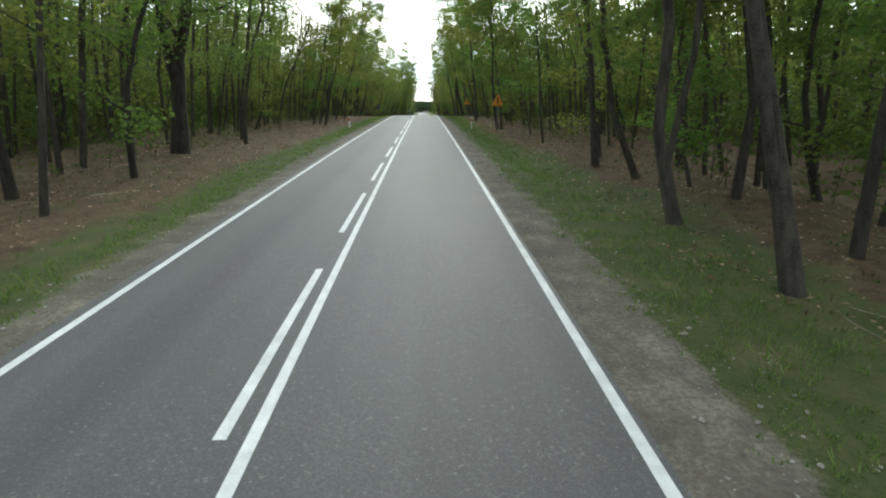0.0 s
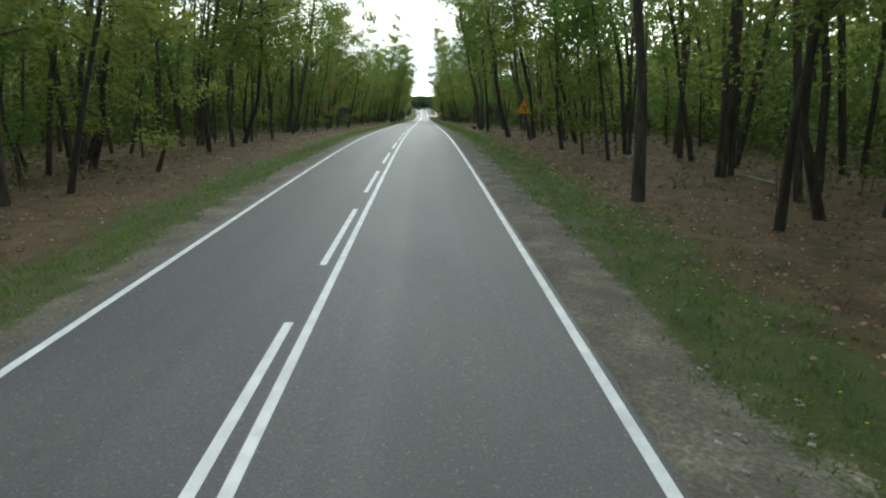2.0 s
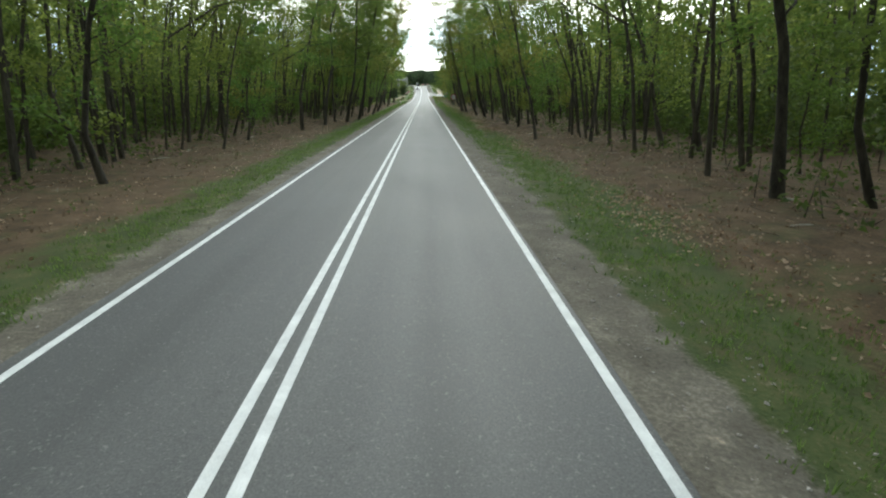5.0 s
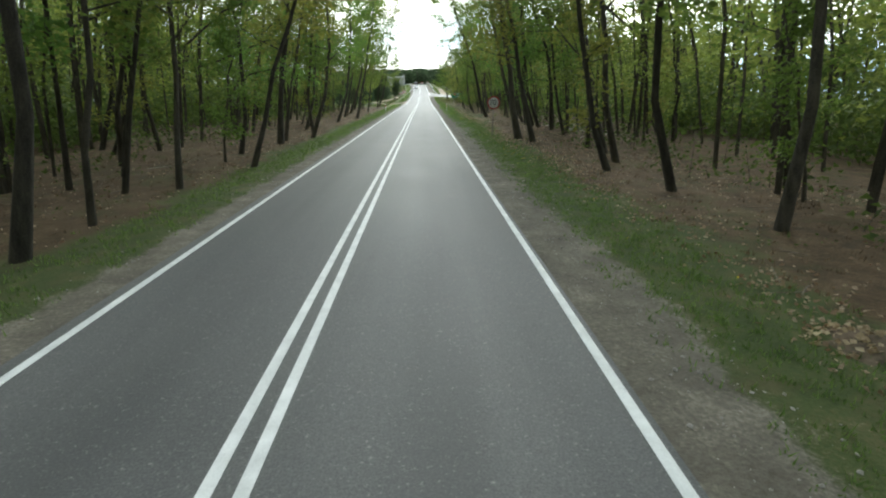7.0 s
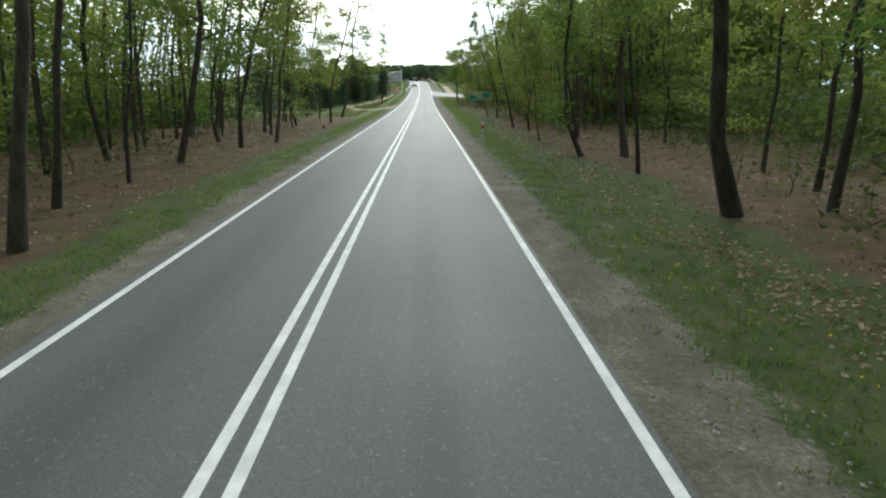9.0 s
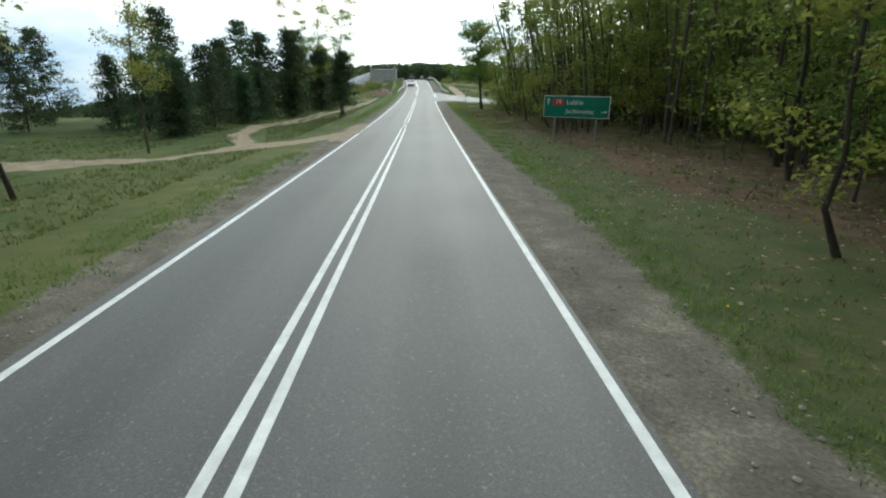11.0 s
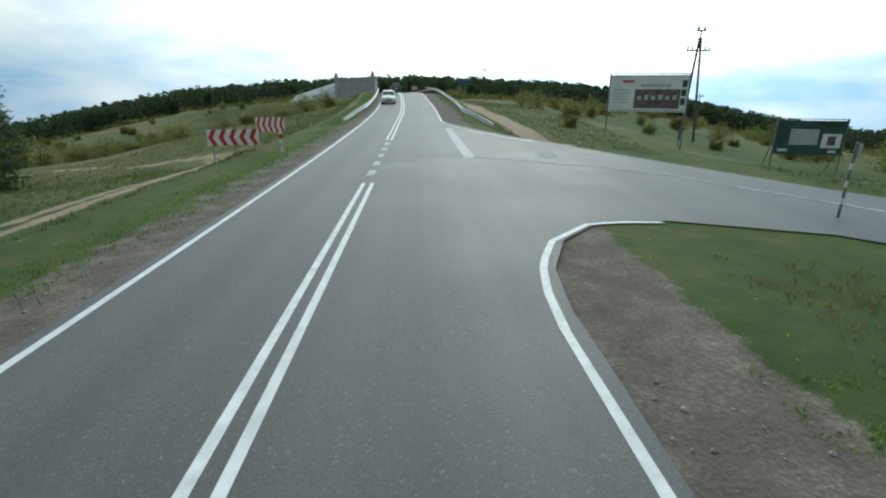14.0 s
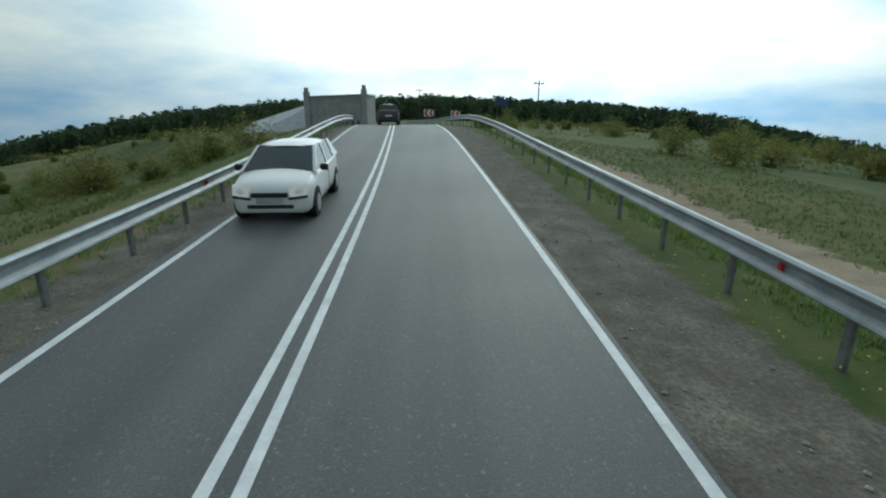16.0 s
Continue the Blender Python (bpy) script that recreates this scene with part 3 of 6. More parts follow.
def make_pine(seed, height, radius, clear=0.05):
    r = np.random.default_rng(seed)
    h = np.linspace(0, 1, 7)
    pts = np.column_stack([np.cumsum(r.normal(0, 0.08, (7, 2)), 0), h * height])
    wood = [tube(pts, radius * (1.05 - h), 8)]
    cs = []
    for m in range(46):
        u = clear + (0.98 - clear) * m / 46
        base = np.array([np.interp(u, h, pts[:, c]) for c in range(3)])
        a, ln = m * 2.4 + r.normal(0, 0.3), (1.03 - u) ** 0.6 * height * 0.31 * r.uniform(0.7, 1.2)
        tip = base + np.array([math.cos(a) * ln, math.sin(a) * ln, ln * r.uniform(-0.05, 0.35)])
        wood.append(tube([base, (base + tip) / 2 + [0, 0, 0.05], tip], [0.035, 0.025, 0.01], 4))
        n = 135
        w = r.uniform(0.2, 1.08, n)[:, None]
        cs.append(base + (tip - base) * w + r.normal(0, 1, (n, 3)) * [0.46, 0.46, 0.3])
    return smooth(np_mesh("pine_trunk", *join(wood), MAT_BARK)), np_mesh("pine_crown", *leaves(np.concatenate(cs), 0.24, r, 0.8, 0.42, 3), MAT_NEEDLE)


PINES = [make_pine(300 + k, 10.5 + 1.6 * k, 0.15) for k in range(4)] + [make_pine(304, 12.0, 0.17, 0.24)]


def make_bush(seed, height, spread, foliage, n=900, size=0.085):
    r = np.random.default_rng(seed)
    wood, cs = [], []
    for m in range(16):
        a, ln = r.uniform(0, 6.28), spread * r.uniform(0.25, 1.0)
        tip = np.array([math.cos(a) * ln, math.sin(a) * ln, height * r.uniform(0.45, 1.0)])
        wood.append(tube([[0, 0, 0], tip * [0.4, 0.4, 0.55], tip], [0.025, 0.018, 0.006], 4))
        k = n // 16
        cs.append(tip * [1, 1, 0] * r.uniform(0.5, 1.05, k)[:, None] + np.column_stack([np.zeros(k), np.zeros(k), tip[2] * r.uniform(0.12, 1.0, k)]) + r.normal(0, 1, (k, 3)) * spread * 0.13)
    return smooth(np_mesh("bush_stems", *join(wood), MAT_BARK)), np_mesh("bush_leaves", *leaves(np.concatenate(cs), size, r, corners=3), foliage)


MAT_BUSH = leaf_material("meadow_bush_leaves", (0.1, 0.125, 0.035), (0.27, 0.27, 0.08))
BUSHES = [make_bush(400 + k, 1.5 + 0.5 * k, 1.0 + 0.35 * k, MAT_BUSH, 1900, 0.1) for k in range(4)]
PROTO = {}
MAPLE = [make_tree("maple", 171, 9.5, 0.2, 2.7, 4.8, 20000, 0.085, MAT_BARK, MAT_LEAF, limbs=26, tuft=0.22, fork=2.9)]
KINDS = {"maple": (MAPLE, "tree", "lone maple with spreading branches beside the verge", "tree", "trees of the roadside wood"),
         "oak": (OAKS, "tree", "oak tree with dark rough bark and fresh green spring leaves", "tree", "trees of the roadside wood"),
         "forked": (FORKED, "tree", "dark forked oak with two stems from one base at the wood's edge", "tree", "trees of the roadside wood"),
         "thin": (THIN, "tree", "slender young tree with pale yellow-green spring leaves", "tree", "trees of the roadside wood"),
         "pine": (PINES, "pine_tree", "dark green bushy pine beside the sandy track", "tree", "pines beside the track"),
         "bush": (BUSHES, "bush", "loose yellow-green bush in the rough meadow", "bush", "bushes of the meadow")}


def plant(kind, k, x, y, scale=1.0, lean=(0.0, 0.0), turn=0.0, label=""):
    """One tree or bush with its foot on the ground at x, y."""
    meshes, name, text, cat, group = KINDS[kind]
    z = float(ground_z(x, y)) - 0.06
    m = Matrix.Translation((x, y, z)) @ Matrix.Rotation(radians(lean[0]), 4, "Y") @ Matrix.Rotation(radians(lean[1]), 4, "X") @ Matrix.Rotation(turn, 4, "Z")
    key = (kind, k)
    if key not in PROTO:
        t = thing(name, text, cat, group)
        part("branchwork" if kind == "bush" else "trunk", meshes[k][0], None, t)
        part("crown", meshes[k][1], None, t)
        t.matrix_basis = m @ Matrix.Diagonal((scale, scale, scale, 1))
        PROTO[key] = t
    else:
        t = copy_thing(PROTO[key], m)
        t.scale = (scale,) * 3
    return tagged(t, label)


# trees that stand out: metres from the centre line, metres along the road, trunk radius
RIGHT_TREES_1 = [
    (8.9, 7.8, 0.12), (9.2, 11.8, 0.13), (8.3, 15.6, 0.13), (8, 18.7, 0.16), (7.4, 38.9, 0.13), (7.15, 39.4, 0.12), (11.4, 47.3, 0.1), (11.2, 49.1, 0.11), (9.6, 49.9, 0.09),
    (8.9, 52.6, 0.11), (10.5, 53.5, 0.13), (7.1, 55.5, 0.18), (12.3, 62.6, 0.12), (9.5, 64.3, 0.09), (11, 68.5, 0.09), (11.2, 74.8, 0.17), (10.6, 75.3, 0.08), (8.4, 75.4, 0.16),
    (9, 77.3, 0.18), (7.5, 78.6, 0.19), (7.8, 80.7, 0.16), (11.5, 85.3, 0.12), (10.9, 90, 0.09), (7.5, 90.6, 0.16), (10.9, 91.5, 0.12), (7.1, 93.2, 0.18), (9.7, 95.4, 0.13),
    (7.9, 98.1, 0.17), (12.1, 108.8, 0.14), (9.4, 116.3, 0.16)]
RIGHT_TREES_2 = [
    (10.9, 121.8, 0.19), (8.8, 154, 0.15), (11.1, 156.1, 0.1), (9.6, 160.9, 0.12), (10.3, 161.6, 0.12), (8.5, 168.3, 0.15), (12, 168.5, 0.09), (9.2, 174.5, 0.16), (9.9, 177.7, 0.16),
    (9.9, 180.3, 0.13), (7.5, 182.5, 0.19), (12.6, 186.8, 0.12), (10.6, 187.4, 0.13), (10.4, 190, 0.15), (9.7, 191, 0.15), (9.9, 193.9, 0.14), (10, 197.4, 0.09), (8.5, 211.8, 0.23),
    (12, 213.8, 0.1), (13.5, 218.2, 0.1), (9.9, 221.8, 0.19), (9.1, 225.9, 0.09), (10.1, 229.4, 0.13)]
LEFT_TREES_1 = [
    (-7.4, 11.5, 0.1), (-10, 13.9, 0.16), (-8.8, 29.2, 0.14), (-10, 32.1, 0.16), (-7.7, 47, 0.11), (-8.8, 47.5, 0.11), (-9.1, 55.4, 0.15), (-8.4, 56.8, 0.1), (-9.1, 67.8, 0.13),
    (-10.8, 75.2, 0.11), (-9.5, 75.2, 0.09), (-9.3, 78.9, 0.1), (-9.2, 84, 0.17), (-10.4, 87.5, 0.24), (-8.7, 90.3, 0.07), (-12.1, 100.1, 0.13), (-11.3, 101.3, 0.11), (-10.6, 107.8, 0.18),
    (-11.7, 114.4, 0.15), (-9.3, 114.8, 0.18), (-7.5, 154.7, 0.15), (-8.1, 157.9, 0.12), (-7.3, 158.8, 0.12), (-6.2, 159.2, 0.18), (-5.5, 162.7, 0.16), (-5.8, 165.1, 0.09),
    (-7.1, 168.6, 0.09), (-5.9, 169.3, 0.11), (-5.1, 173.5, 0.12), (-7.1, 177.9, 0.13)]
LEFT_TREES_2 = [
    (-6.6, 182.7, 0.2), (-6.8, 184.5, 0.12), (-5.6, 186.3, 0.15), (-5.7, 187.2, 0.13), (-7.7, 193.8, 0.14), (-6.8, 203, 0.15), (-5.8, 209.6, 0.16), (-7.7, 213.3, 0.12), (-7.9, 216.8, 0.07),
    (-8.1, 220.7, 0.15), (-7.7, 226.2, 0.14)]
placed = []
r = np.random.default_rng(31)


def lean_in(x, spread=2.8):
    """Edge trees lean a little over the road, to the light."""
    return (-math.copysign(1, x) * max(3.0, r.normal(10.5, spread)), r.normal(0, 1.6))


for x, y, rad in RIGHT_TREES_1 + RIGHT_TREES_2 + LEFT_TREES_1 + LEFT_TREES_2:
    rad *= 0.76
    k = int(np.argmin([abs(rad - q) for q in RADII])) + 6 * int(r.integers(0, 2))
    plant("oak", k, x, y, rad / RADII[k % 6], lean_in(x), r.uniform(0, 6.28))
    placed.append((x, y))
for k, x, y, text in ((0, 6.9, 10.2, "dark oak with two stems in a narrow V at the verge"), (1, 6.7, 6.3, "thick dark oak that forks low above its base"), (2, -9.6, 23.0, "thick grey oak whose trunk splits into three high up"), (3, 7.1, 184.8, "dark many-stemmed oak that forks at knee height")):
    plant("forked", k, x, y, 1.1, lean_in(x, 0.5), r.uniform(0, 6.28), text)
    placed.append((x, y))

# more trees of the first rows, scattered
tries = 0
while len(placed) < 292 and tries < 30000:
    tries += 1
    sgn = 1 if r.random() < 0.55 else -1
    y = r.uniform(1, FOREST_R - 2 if sgn > 0 else FOREST_L)
    x = sgn * (7.9 + 8.5 * r.random() ** 1.1)
    if sgn < 0 and y > 150:
        x += 1.2
    if (sgn > 0 and 258 < y < 281 and x < 11.6) or any((x - px) ** 2 + (y - py) ** 2 < 1.9 ** 2 for px, py in placed):
        continue
    placed.append((x, y))
    kind = "oak" if r.random() < 0.5 and not (sgn > 0 and y > 245) else "thin"
    plant(kind, int(r.choice([0, 1, 2, 6, 7, 8])) if kind == "oak" else int(r.integers(0, 6)), x, y, r.uniform(0.85, 1.15), lean_in(x), r.uniform(0, 6.28))

# the depth of the woods behind the first rows, with its undergrowth
bits_t, bits_c, bits_u, bits_y = [], [], [], []
for k in range(2680):
    sgn = 1 if r.random() < 0.53 else -1
    y = r.uniform(-6, (FOREST_R + 1 if sgn > 0 else FOREST_L))
    if k > 2350:                      # the dense young thicket where the wood ends
        sgn, y = 1, r.uniform(240, 314)
    x = sgn * (11.0 + 48 * r.random() ** 1.4) if k <= 2350 else r.uniform(11.4, 30)
    if (sgn > 0 and 202 < y < 252 and k % 3 and k <= 2350) or any((x - px) ** 2 + (y - py) ** 2 < 1.0 for px, py in placed):
        continue
    if sgn > 0 and 258 < y < 281 and x < 14.0:
        continue
    z = float(ground_z(x, y)) - 0.05
    hgt = r.uniform(9, 16)
    lx, ly = r.normal(0, 0.7, 2) - [sgn * 1.5, 0]
    r0 = r.uniform(0.05, 0.13)
    bits_t.append(tube([[x, y, z], [x + lx * 0.35 + r.normal(0, 0.1), y + ly * 0.4, z + hgt * 0.35], [x + lx, y + ly, z + hgt * 0.7], [x + 1.4 * lx, y + 1.4 * ly, z + hgt]], [r0, r0 * 0.8, r0 * 0.5, 0.02], 5))
    n = ((640 if y < 150 else 460) if abs(x) < 15 else 330 if y < 150 and abs(x) < 24 else 270 if abs(x) < 24 else 190) if y < 236 or sgn < 0 else (520 if abs(x) < 15 else 330)
    sprays = np.column_stack([x + r.normal(0, 1.4, 16) + lx * 0.5, y + r.normal(0, 1.4, 16), z + r.uniform(3.0 if abs(x) < 18 and k <= 2350 else 1.2, hgt, 16)])
    c = sprays[r.integers(0, 16, n)] + r.normal(0, 1, (n, 3)) * [0.5, 0.5, 0.3]
    (bits_y if (y > 150 and k % 5 < 3 and k <= 2350) or k % 5 == 0 else bits_c).append(leaves(c, 0.092 if abs(x) < 15 else 0.165 if abs(x) < 24 else 0.34 if abs(x) < 36 else 0.5, r, corners=3))
for k in range(2600):
    sgn = 1 if r.random() < 0.55 else -1
    y = r.uniform(0, FOREST_R + 1 if sgn > 0 else FOREST_L)
    x = sgn * (9.6 + 26 * r.random() ** 1.1)
    hgt, n = r.uniform(0.3, 1.5) if abs(x) < 17 else r.uniform(0.8, 3.6), 30 if abs(x) < 17 else 60
    z = float(ground_z(x, y))
    bits_t.append(tube([[x, y, z - 0.03], [x + r.normal(0, 0.2), y + r.normal(0, 0.2), z + hgt * 0.9]], [0.018, 0.006], 4))
    c = np.column_stack([x + r.normal(0, 0.55, n), y + r.normal(0, 0.55, n), z + hgt * r.uniform(0.15, 1.1, n)])
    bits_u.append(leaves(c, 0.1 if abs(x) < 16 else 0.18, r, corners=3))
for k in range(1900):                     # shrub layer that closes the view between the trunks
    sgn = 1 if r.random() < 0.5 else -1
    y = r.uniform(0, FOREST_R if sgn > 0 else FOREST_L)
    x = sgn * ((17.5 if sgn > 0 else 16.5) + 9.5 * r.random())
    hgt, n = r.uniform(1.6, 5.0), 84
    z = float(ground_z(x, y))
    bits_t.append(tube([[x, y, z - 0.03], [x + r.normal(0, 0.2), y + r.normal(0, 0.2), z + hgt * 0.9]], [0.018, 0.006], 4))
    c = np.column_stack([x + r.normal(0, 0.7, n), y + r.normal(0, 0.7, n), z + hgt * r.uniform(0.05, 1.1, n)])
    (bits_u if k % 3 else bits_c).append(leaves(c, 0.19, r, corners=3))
for k in range(70):                       # leafy edge at the very end of the wood
    x, y = r.uniform(10.9, 17.0), r.uniform(298, 321.5)
    z, hgt, n = float(ground_z(x, y)), r.uniform(3.0, 8.5), 380
    lx = r.normal(-0.4, 0.4)
    bits_t.append(tube([[x, y, z - 0.05], [x + lx * 0.4, y, z + hgt * 0.5], [x + lx, y, z + hgt]], [0.06, 0.045, 0.01], 5))
    c = np.column_stack([x + lx * 0.5 + r.normal(0, 0.85, n), y + r.normal(0, 0.85, n), z + hgt * r.uniform(0.06, 1.05, n)])
    (bits_c if k % 4 == 0 else bits_y).append(leaves(c, 0.075, r, corners=3))
for k in range(150):                      # leafy limbs that reach out over the verges
    sgn = -1 if k % 3 else 1
    y, out = r.uniform(70, 205), r.uniform(3.9, 6.2)
    z0, z1 = float(road_z(y)) + r.uniform(4.0, 9.0), r.uniform(0.8, 3.5)
    root = np.array([sgn * r.uniform(8.5, 10.5), y, z0])
    tip = np.array([sgn * out, y + r.normal(0, 1.2), z0 + z1])
    mid = (root + tip) / 2 + [0, 0, 0.4]
    bits_t.append(tube([root, mid, tip], [0.05, 0.035, 0.01], 5))
    n = 520
    u = r.uniform(0.15, 1.05, n)[:, None]
    c = root + (tip - root) * u + [0, 0, 0.3] + r.normal(0, 1, (n, 3)) * [0.5, 0.7, 0.45]
    (bits_y if k % 2 else bits_c).append(leaves(c, 0.07, r, corners=3))
woods_back = tagged(thing("woodland", "dense dark deciduous woodland behind the roadside trees", "woods"), kind="stuff")
part("trunks", np_mesh("trunks", *join(bits_t), MAT_BARK), None, woods_back)
part("foliage", np_mesh("foliage", *join(bits_c), MAT_LEAF), None, woods_back)
part("young_foliage", np_mesh("young_foliage", *join(bits_y), MAT_LEAF_YELLOW), None, woods_back)
# low leaves and shrubs carry the wood's inner shade in their darker green
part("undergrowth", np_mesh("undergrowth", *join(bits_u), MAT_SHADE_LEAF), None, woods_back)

# ---------------------------------------------------------------- open country beyond the wood
plant("maple", 0, 8.75, 313.9, 1.0, (-6, 0), 1.0)
for x, y, k, sc in ((-11.4, 311.0, 1, 0.6), (-11.6, 306.5, 7, 0.6), (12.4, 319.5, 7, 0.6), (13.6, 322.0, 1, 0.55), (11.9, 316.5, 10, 0.6)):
    plant("oak", k, x, y, sc, (0, 0), x * 1.9, "low leafy light green tree at the field's edge")
plant("pine", 4, -6.45, 297.3, 0.5, (4, 0), 0.4, "bushy dark pine close beside the sandy track")
plant("pine", 1, -11.6, 299.5, 0.66, (0, 0), 2.4)
plant("oak", 7, -6.75, 300.9, 0.74, (4, 0), 2.2, "light green young birch-like tree by the track")
plant("oak", 6, -7.0, 301.5, 0.7, (6, 0), 4.2, "light green young tree leaning beside another")
for x, y, k, sc in ((-12.6, 289.5, 0, 0.8), (-13.2, 284.5, 2, 0.85), (-14.5, 291.0, 3, 0.8), (-17.5, 284.0, 1, 0.9), (-20.0, 292.0, 3, 0.85), (-24.0, 282.0, 2, 0.9), (-11.5, 300.0, 1, 0.8), (-15.5, 302.0, 2, 0.85),
                    (-10.6, 309.5, 0, 0.8), (-13.5, 312.0, 3, 0.75), (-17.0, 308.0, 1, 0.9), (-11.3, 322.3, 1, 0.68), (-10.9, 326.0, 2, 0.58), (-12.5, 320.0, 2, 0.72), (-11.4, 316.5, 3, 0.62), (-16.0, 322.0, 1, 0.8), (-21.0, 315.0, 3, 0.9), (-26.0, 305.0, 2, 1.0),
                    (-12.2, 262.0, 1, 0.9), (-15.5, 256.0, 3, 0.9), (-13.6, 279.5, 0, 0.8), (-19.5, 271.0, 2, 0.9), (-27.0, 330.0, 1, 0.7), (-33.0, 338.0, 3, 0.7), (-13.5, 280.5, 1, 0.8), (-16.0, 296.0, 0, 0.9), (-22.0, 298.0, 2, 0.9), (-13.0, 294.0, 1, 0.75), (-21.0, 286.5, 1, 0.9), (-28.0, 290.0, 3, 1.0), (-19.0, 303.0, 0, 0.9)):
    plant("pine", k, x, y, sc * (0.47 if y < 303 else 0.8), (0, 0), x * 1.7)
for x, y, k, sc in ((-10.2, 312.4, 7, 0.66), (-10.6, 308.3, 10, 0.68), (-12.5, 304.0, 10, 0.6), (-11.8, 273.0, 1, 0.6), (-9.6, 262.0, 7, 0.7), (-8.8, 251.0, 1, 0.75), (-9.2, 243.5, 8, 0.8)):
    plant("oak", k, x, y, sc, (1, 0), x * 2.3, "light green roadside tree before the dark pines")
for x, y, k, sc in ((12.6, 320.5, 3, 1.1), (14.2, 322.5, 2, 1.2), (13.6, 317.5, 1, 1.0), (15.5, 319.0, 3, 1.3), (11.8, 314.0, 2, 1.0), (12.5, 309.5, 3, 1.1), (14.5, 312.0, 1, 1.3)):
    plant("bush", k, x, y, sc, (0, 0), x)
for x, y, k, sc in ((-14.0, 394.0, 2, 0.9), (-18.5, 400.0, 3, 1.0), (-12.5, 404.0, 1, 1.1), (-23.0, 406.0, 3, 1.1), (-27.0, 397.0, 2, 1.2), (-18.0, 412.0, 3, 1.1), (-31.0, 411.0, 1, 1.4), (-35.0, 399.0, 3, 1.2), (-21.0, 390.0, 0, 1.2), (-40.0, 408.0, 2, 1.4), (-16.0, 420.0, 3, 1.2),
                    (-46.0, 400.0, 3, 1.3), (-29.0, 388.0, 1, 1.1), (-24.0, 418.0, 2, 1.3)):
    plant("bush", k, x, y, sc, (0, 0), x)
for x, y, k, sc in ((-19.4, 346.6, 0, 0.46), (-21.3, 349.6, 2, 0.46), (-20.2, 345.0, 1, 0.36), (-38.0, 371.0, 1, 0.55), (-43.0, 376.0, 3, 0.55), (-47.0, 372.0, 0, 0.6)):
    plant("pine", k, x, y, sc, (0, 0), x * 1.3, "dark pine standing alone in the meadow")
rb = np.random.default_rng(77)
count = 0
while count < 150:
    sgn = 1 if rb.random() < 0.5 else -1
    y, d = rb.uniform(338, 480), 11.5 + 80 * rb.random() ** 1.1
    x = sgn * d + float(road_x(min(y, 420)))
    if (sgn > 0 and x < 40 and y < 368) or (-30 < x < -5 and y > 395) or (sgn < 0 and y < 380 and d < 24):
        continue
    plant("bush", int(rb.integers(0, 4)), x, y, rb.uniform(0.5, 1.15) * (1.0 if d < 40 else 1.25), (0, 0), rb.uniform(0, 6.28))
    count += 1

# low scrub that runs through the fields in belts
scrub = []
for k in range(900):
    sgn = 1 if rb.random() < 0.5 else -1
    y, d = rb.uniform(372, 560), 20 + 150 * rb.random() ** 1.2
    x = sgn * d - 4.0
    if waves(np.array(x), np.array(y), 55.0, 91) < -0.02:
        continue
    hgt, wide_by, n = rb.uniform(0.6, 2.0), rb.uniform(0.8, 2.2), 70
    z = float(ground_z(x, y))
    c = np.column_stack([x + rb.normal(0, wide_by, n), y + rb.normal(0, wide_by, n), z + hgt * rb.uniform(0.02, 1.0, n)])
    scrub.append(leaves(c, 0.2, rb, corners=3))
tagged(new("field_scrub", np_mesh("field_scrub", *join(scrub), MAT_BUSH)), "belts of low yellow-green scrub across the fields", "scrub", kind="stuff")

# far pine woods along the horizon
bits_t, bits_c = [], []
for k in range(3200):
    az = radians(rb.uniform(-64, 64))
    rr = rb.uniform(300, 470)
    x, y = rr * math.sin(az), 335 + rr * math.cos(az)
    z = float(ground_z(x, y)) - 0.2
    hgt = rb.uniform(12, 15) * (1.0 if rr > 330 else 0.75)
    bits_t.append(tube([[x, y, z], [x, y, z + hgt]], [0.2, 0.05], 4))
    n = 90
    u = rb.uniform(0.08, 1.0, n)
    rad = (1.06 - u) ** 0.5 * hgt * 0.32
    ang = rb.uniform(0, 6.28, n)
    c = np.column_stack([x + np.cos(ang) * rad * rb.uniform(0.3, 1, n), y + np.sin(ang) * rad * rb.uniform(0.3, 1, n), z + hgt * u])
    bits_c.append(leaves(c, 1.0, rb, 0.7, corners=3))
far_woods = tagged(thing("distant_pine_wood", "dark pine woods along the horizon beyond the fields", "woods"), kind="stuff")
part("trunks", np_mesh("trunks", *join(bits_t), MAT_BARK), None, far_woods)
part("foliage", np_mesh("foliage", *join(bits_c), MAT_NEEDLE), None, far_woods)

# ---------------------------------------------------------------- more materials
MAT_STEEL = two_tone("galvanised_steel", (0.26, 0.28, 0.29), (0.44, 0.46, 0.47), 0.4, 0.01, 0.5, 0.1, metal=0.6)
MAT_POST = two_tone("grey_post", (0.12, 0.125, 0.12), (0.24, 0.245, 0.24), 0.2, 0.01, 0.6, 0.1, metal=0.3)
MAT_SIGN_BACK = two_tone("blue_grey_metal", (0.05, 0.066, 0.1), (0.09, 0.115, 0.16), 0.3, 0.02, 0.5, 0.05, metal=0.2)
MAT_WHITE = two_tone("white_plastic", (0.6, 0.6, 0.58), (0.8, 0.8, 0.78), 0.15, 0.01, 0.5, 0.1)
MAT_RED = two_tone("red_sheeting", (0.36, 0.025, 0.03), (0.5, 0.05, 0.05), 0.1, 0.01, 0.45, 0.05)
MAT_BLACK = two_tone("black_sheeting", (0.012, 0.012, 0.012), (0.03, 0.03, 0.03), 0.1, 0.01, 0.5, 0.05)
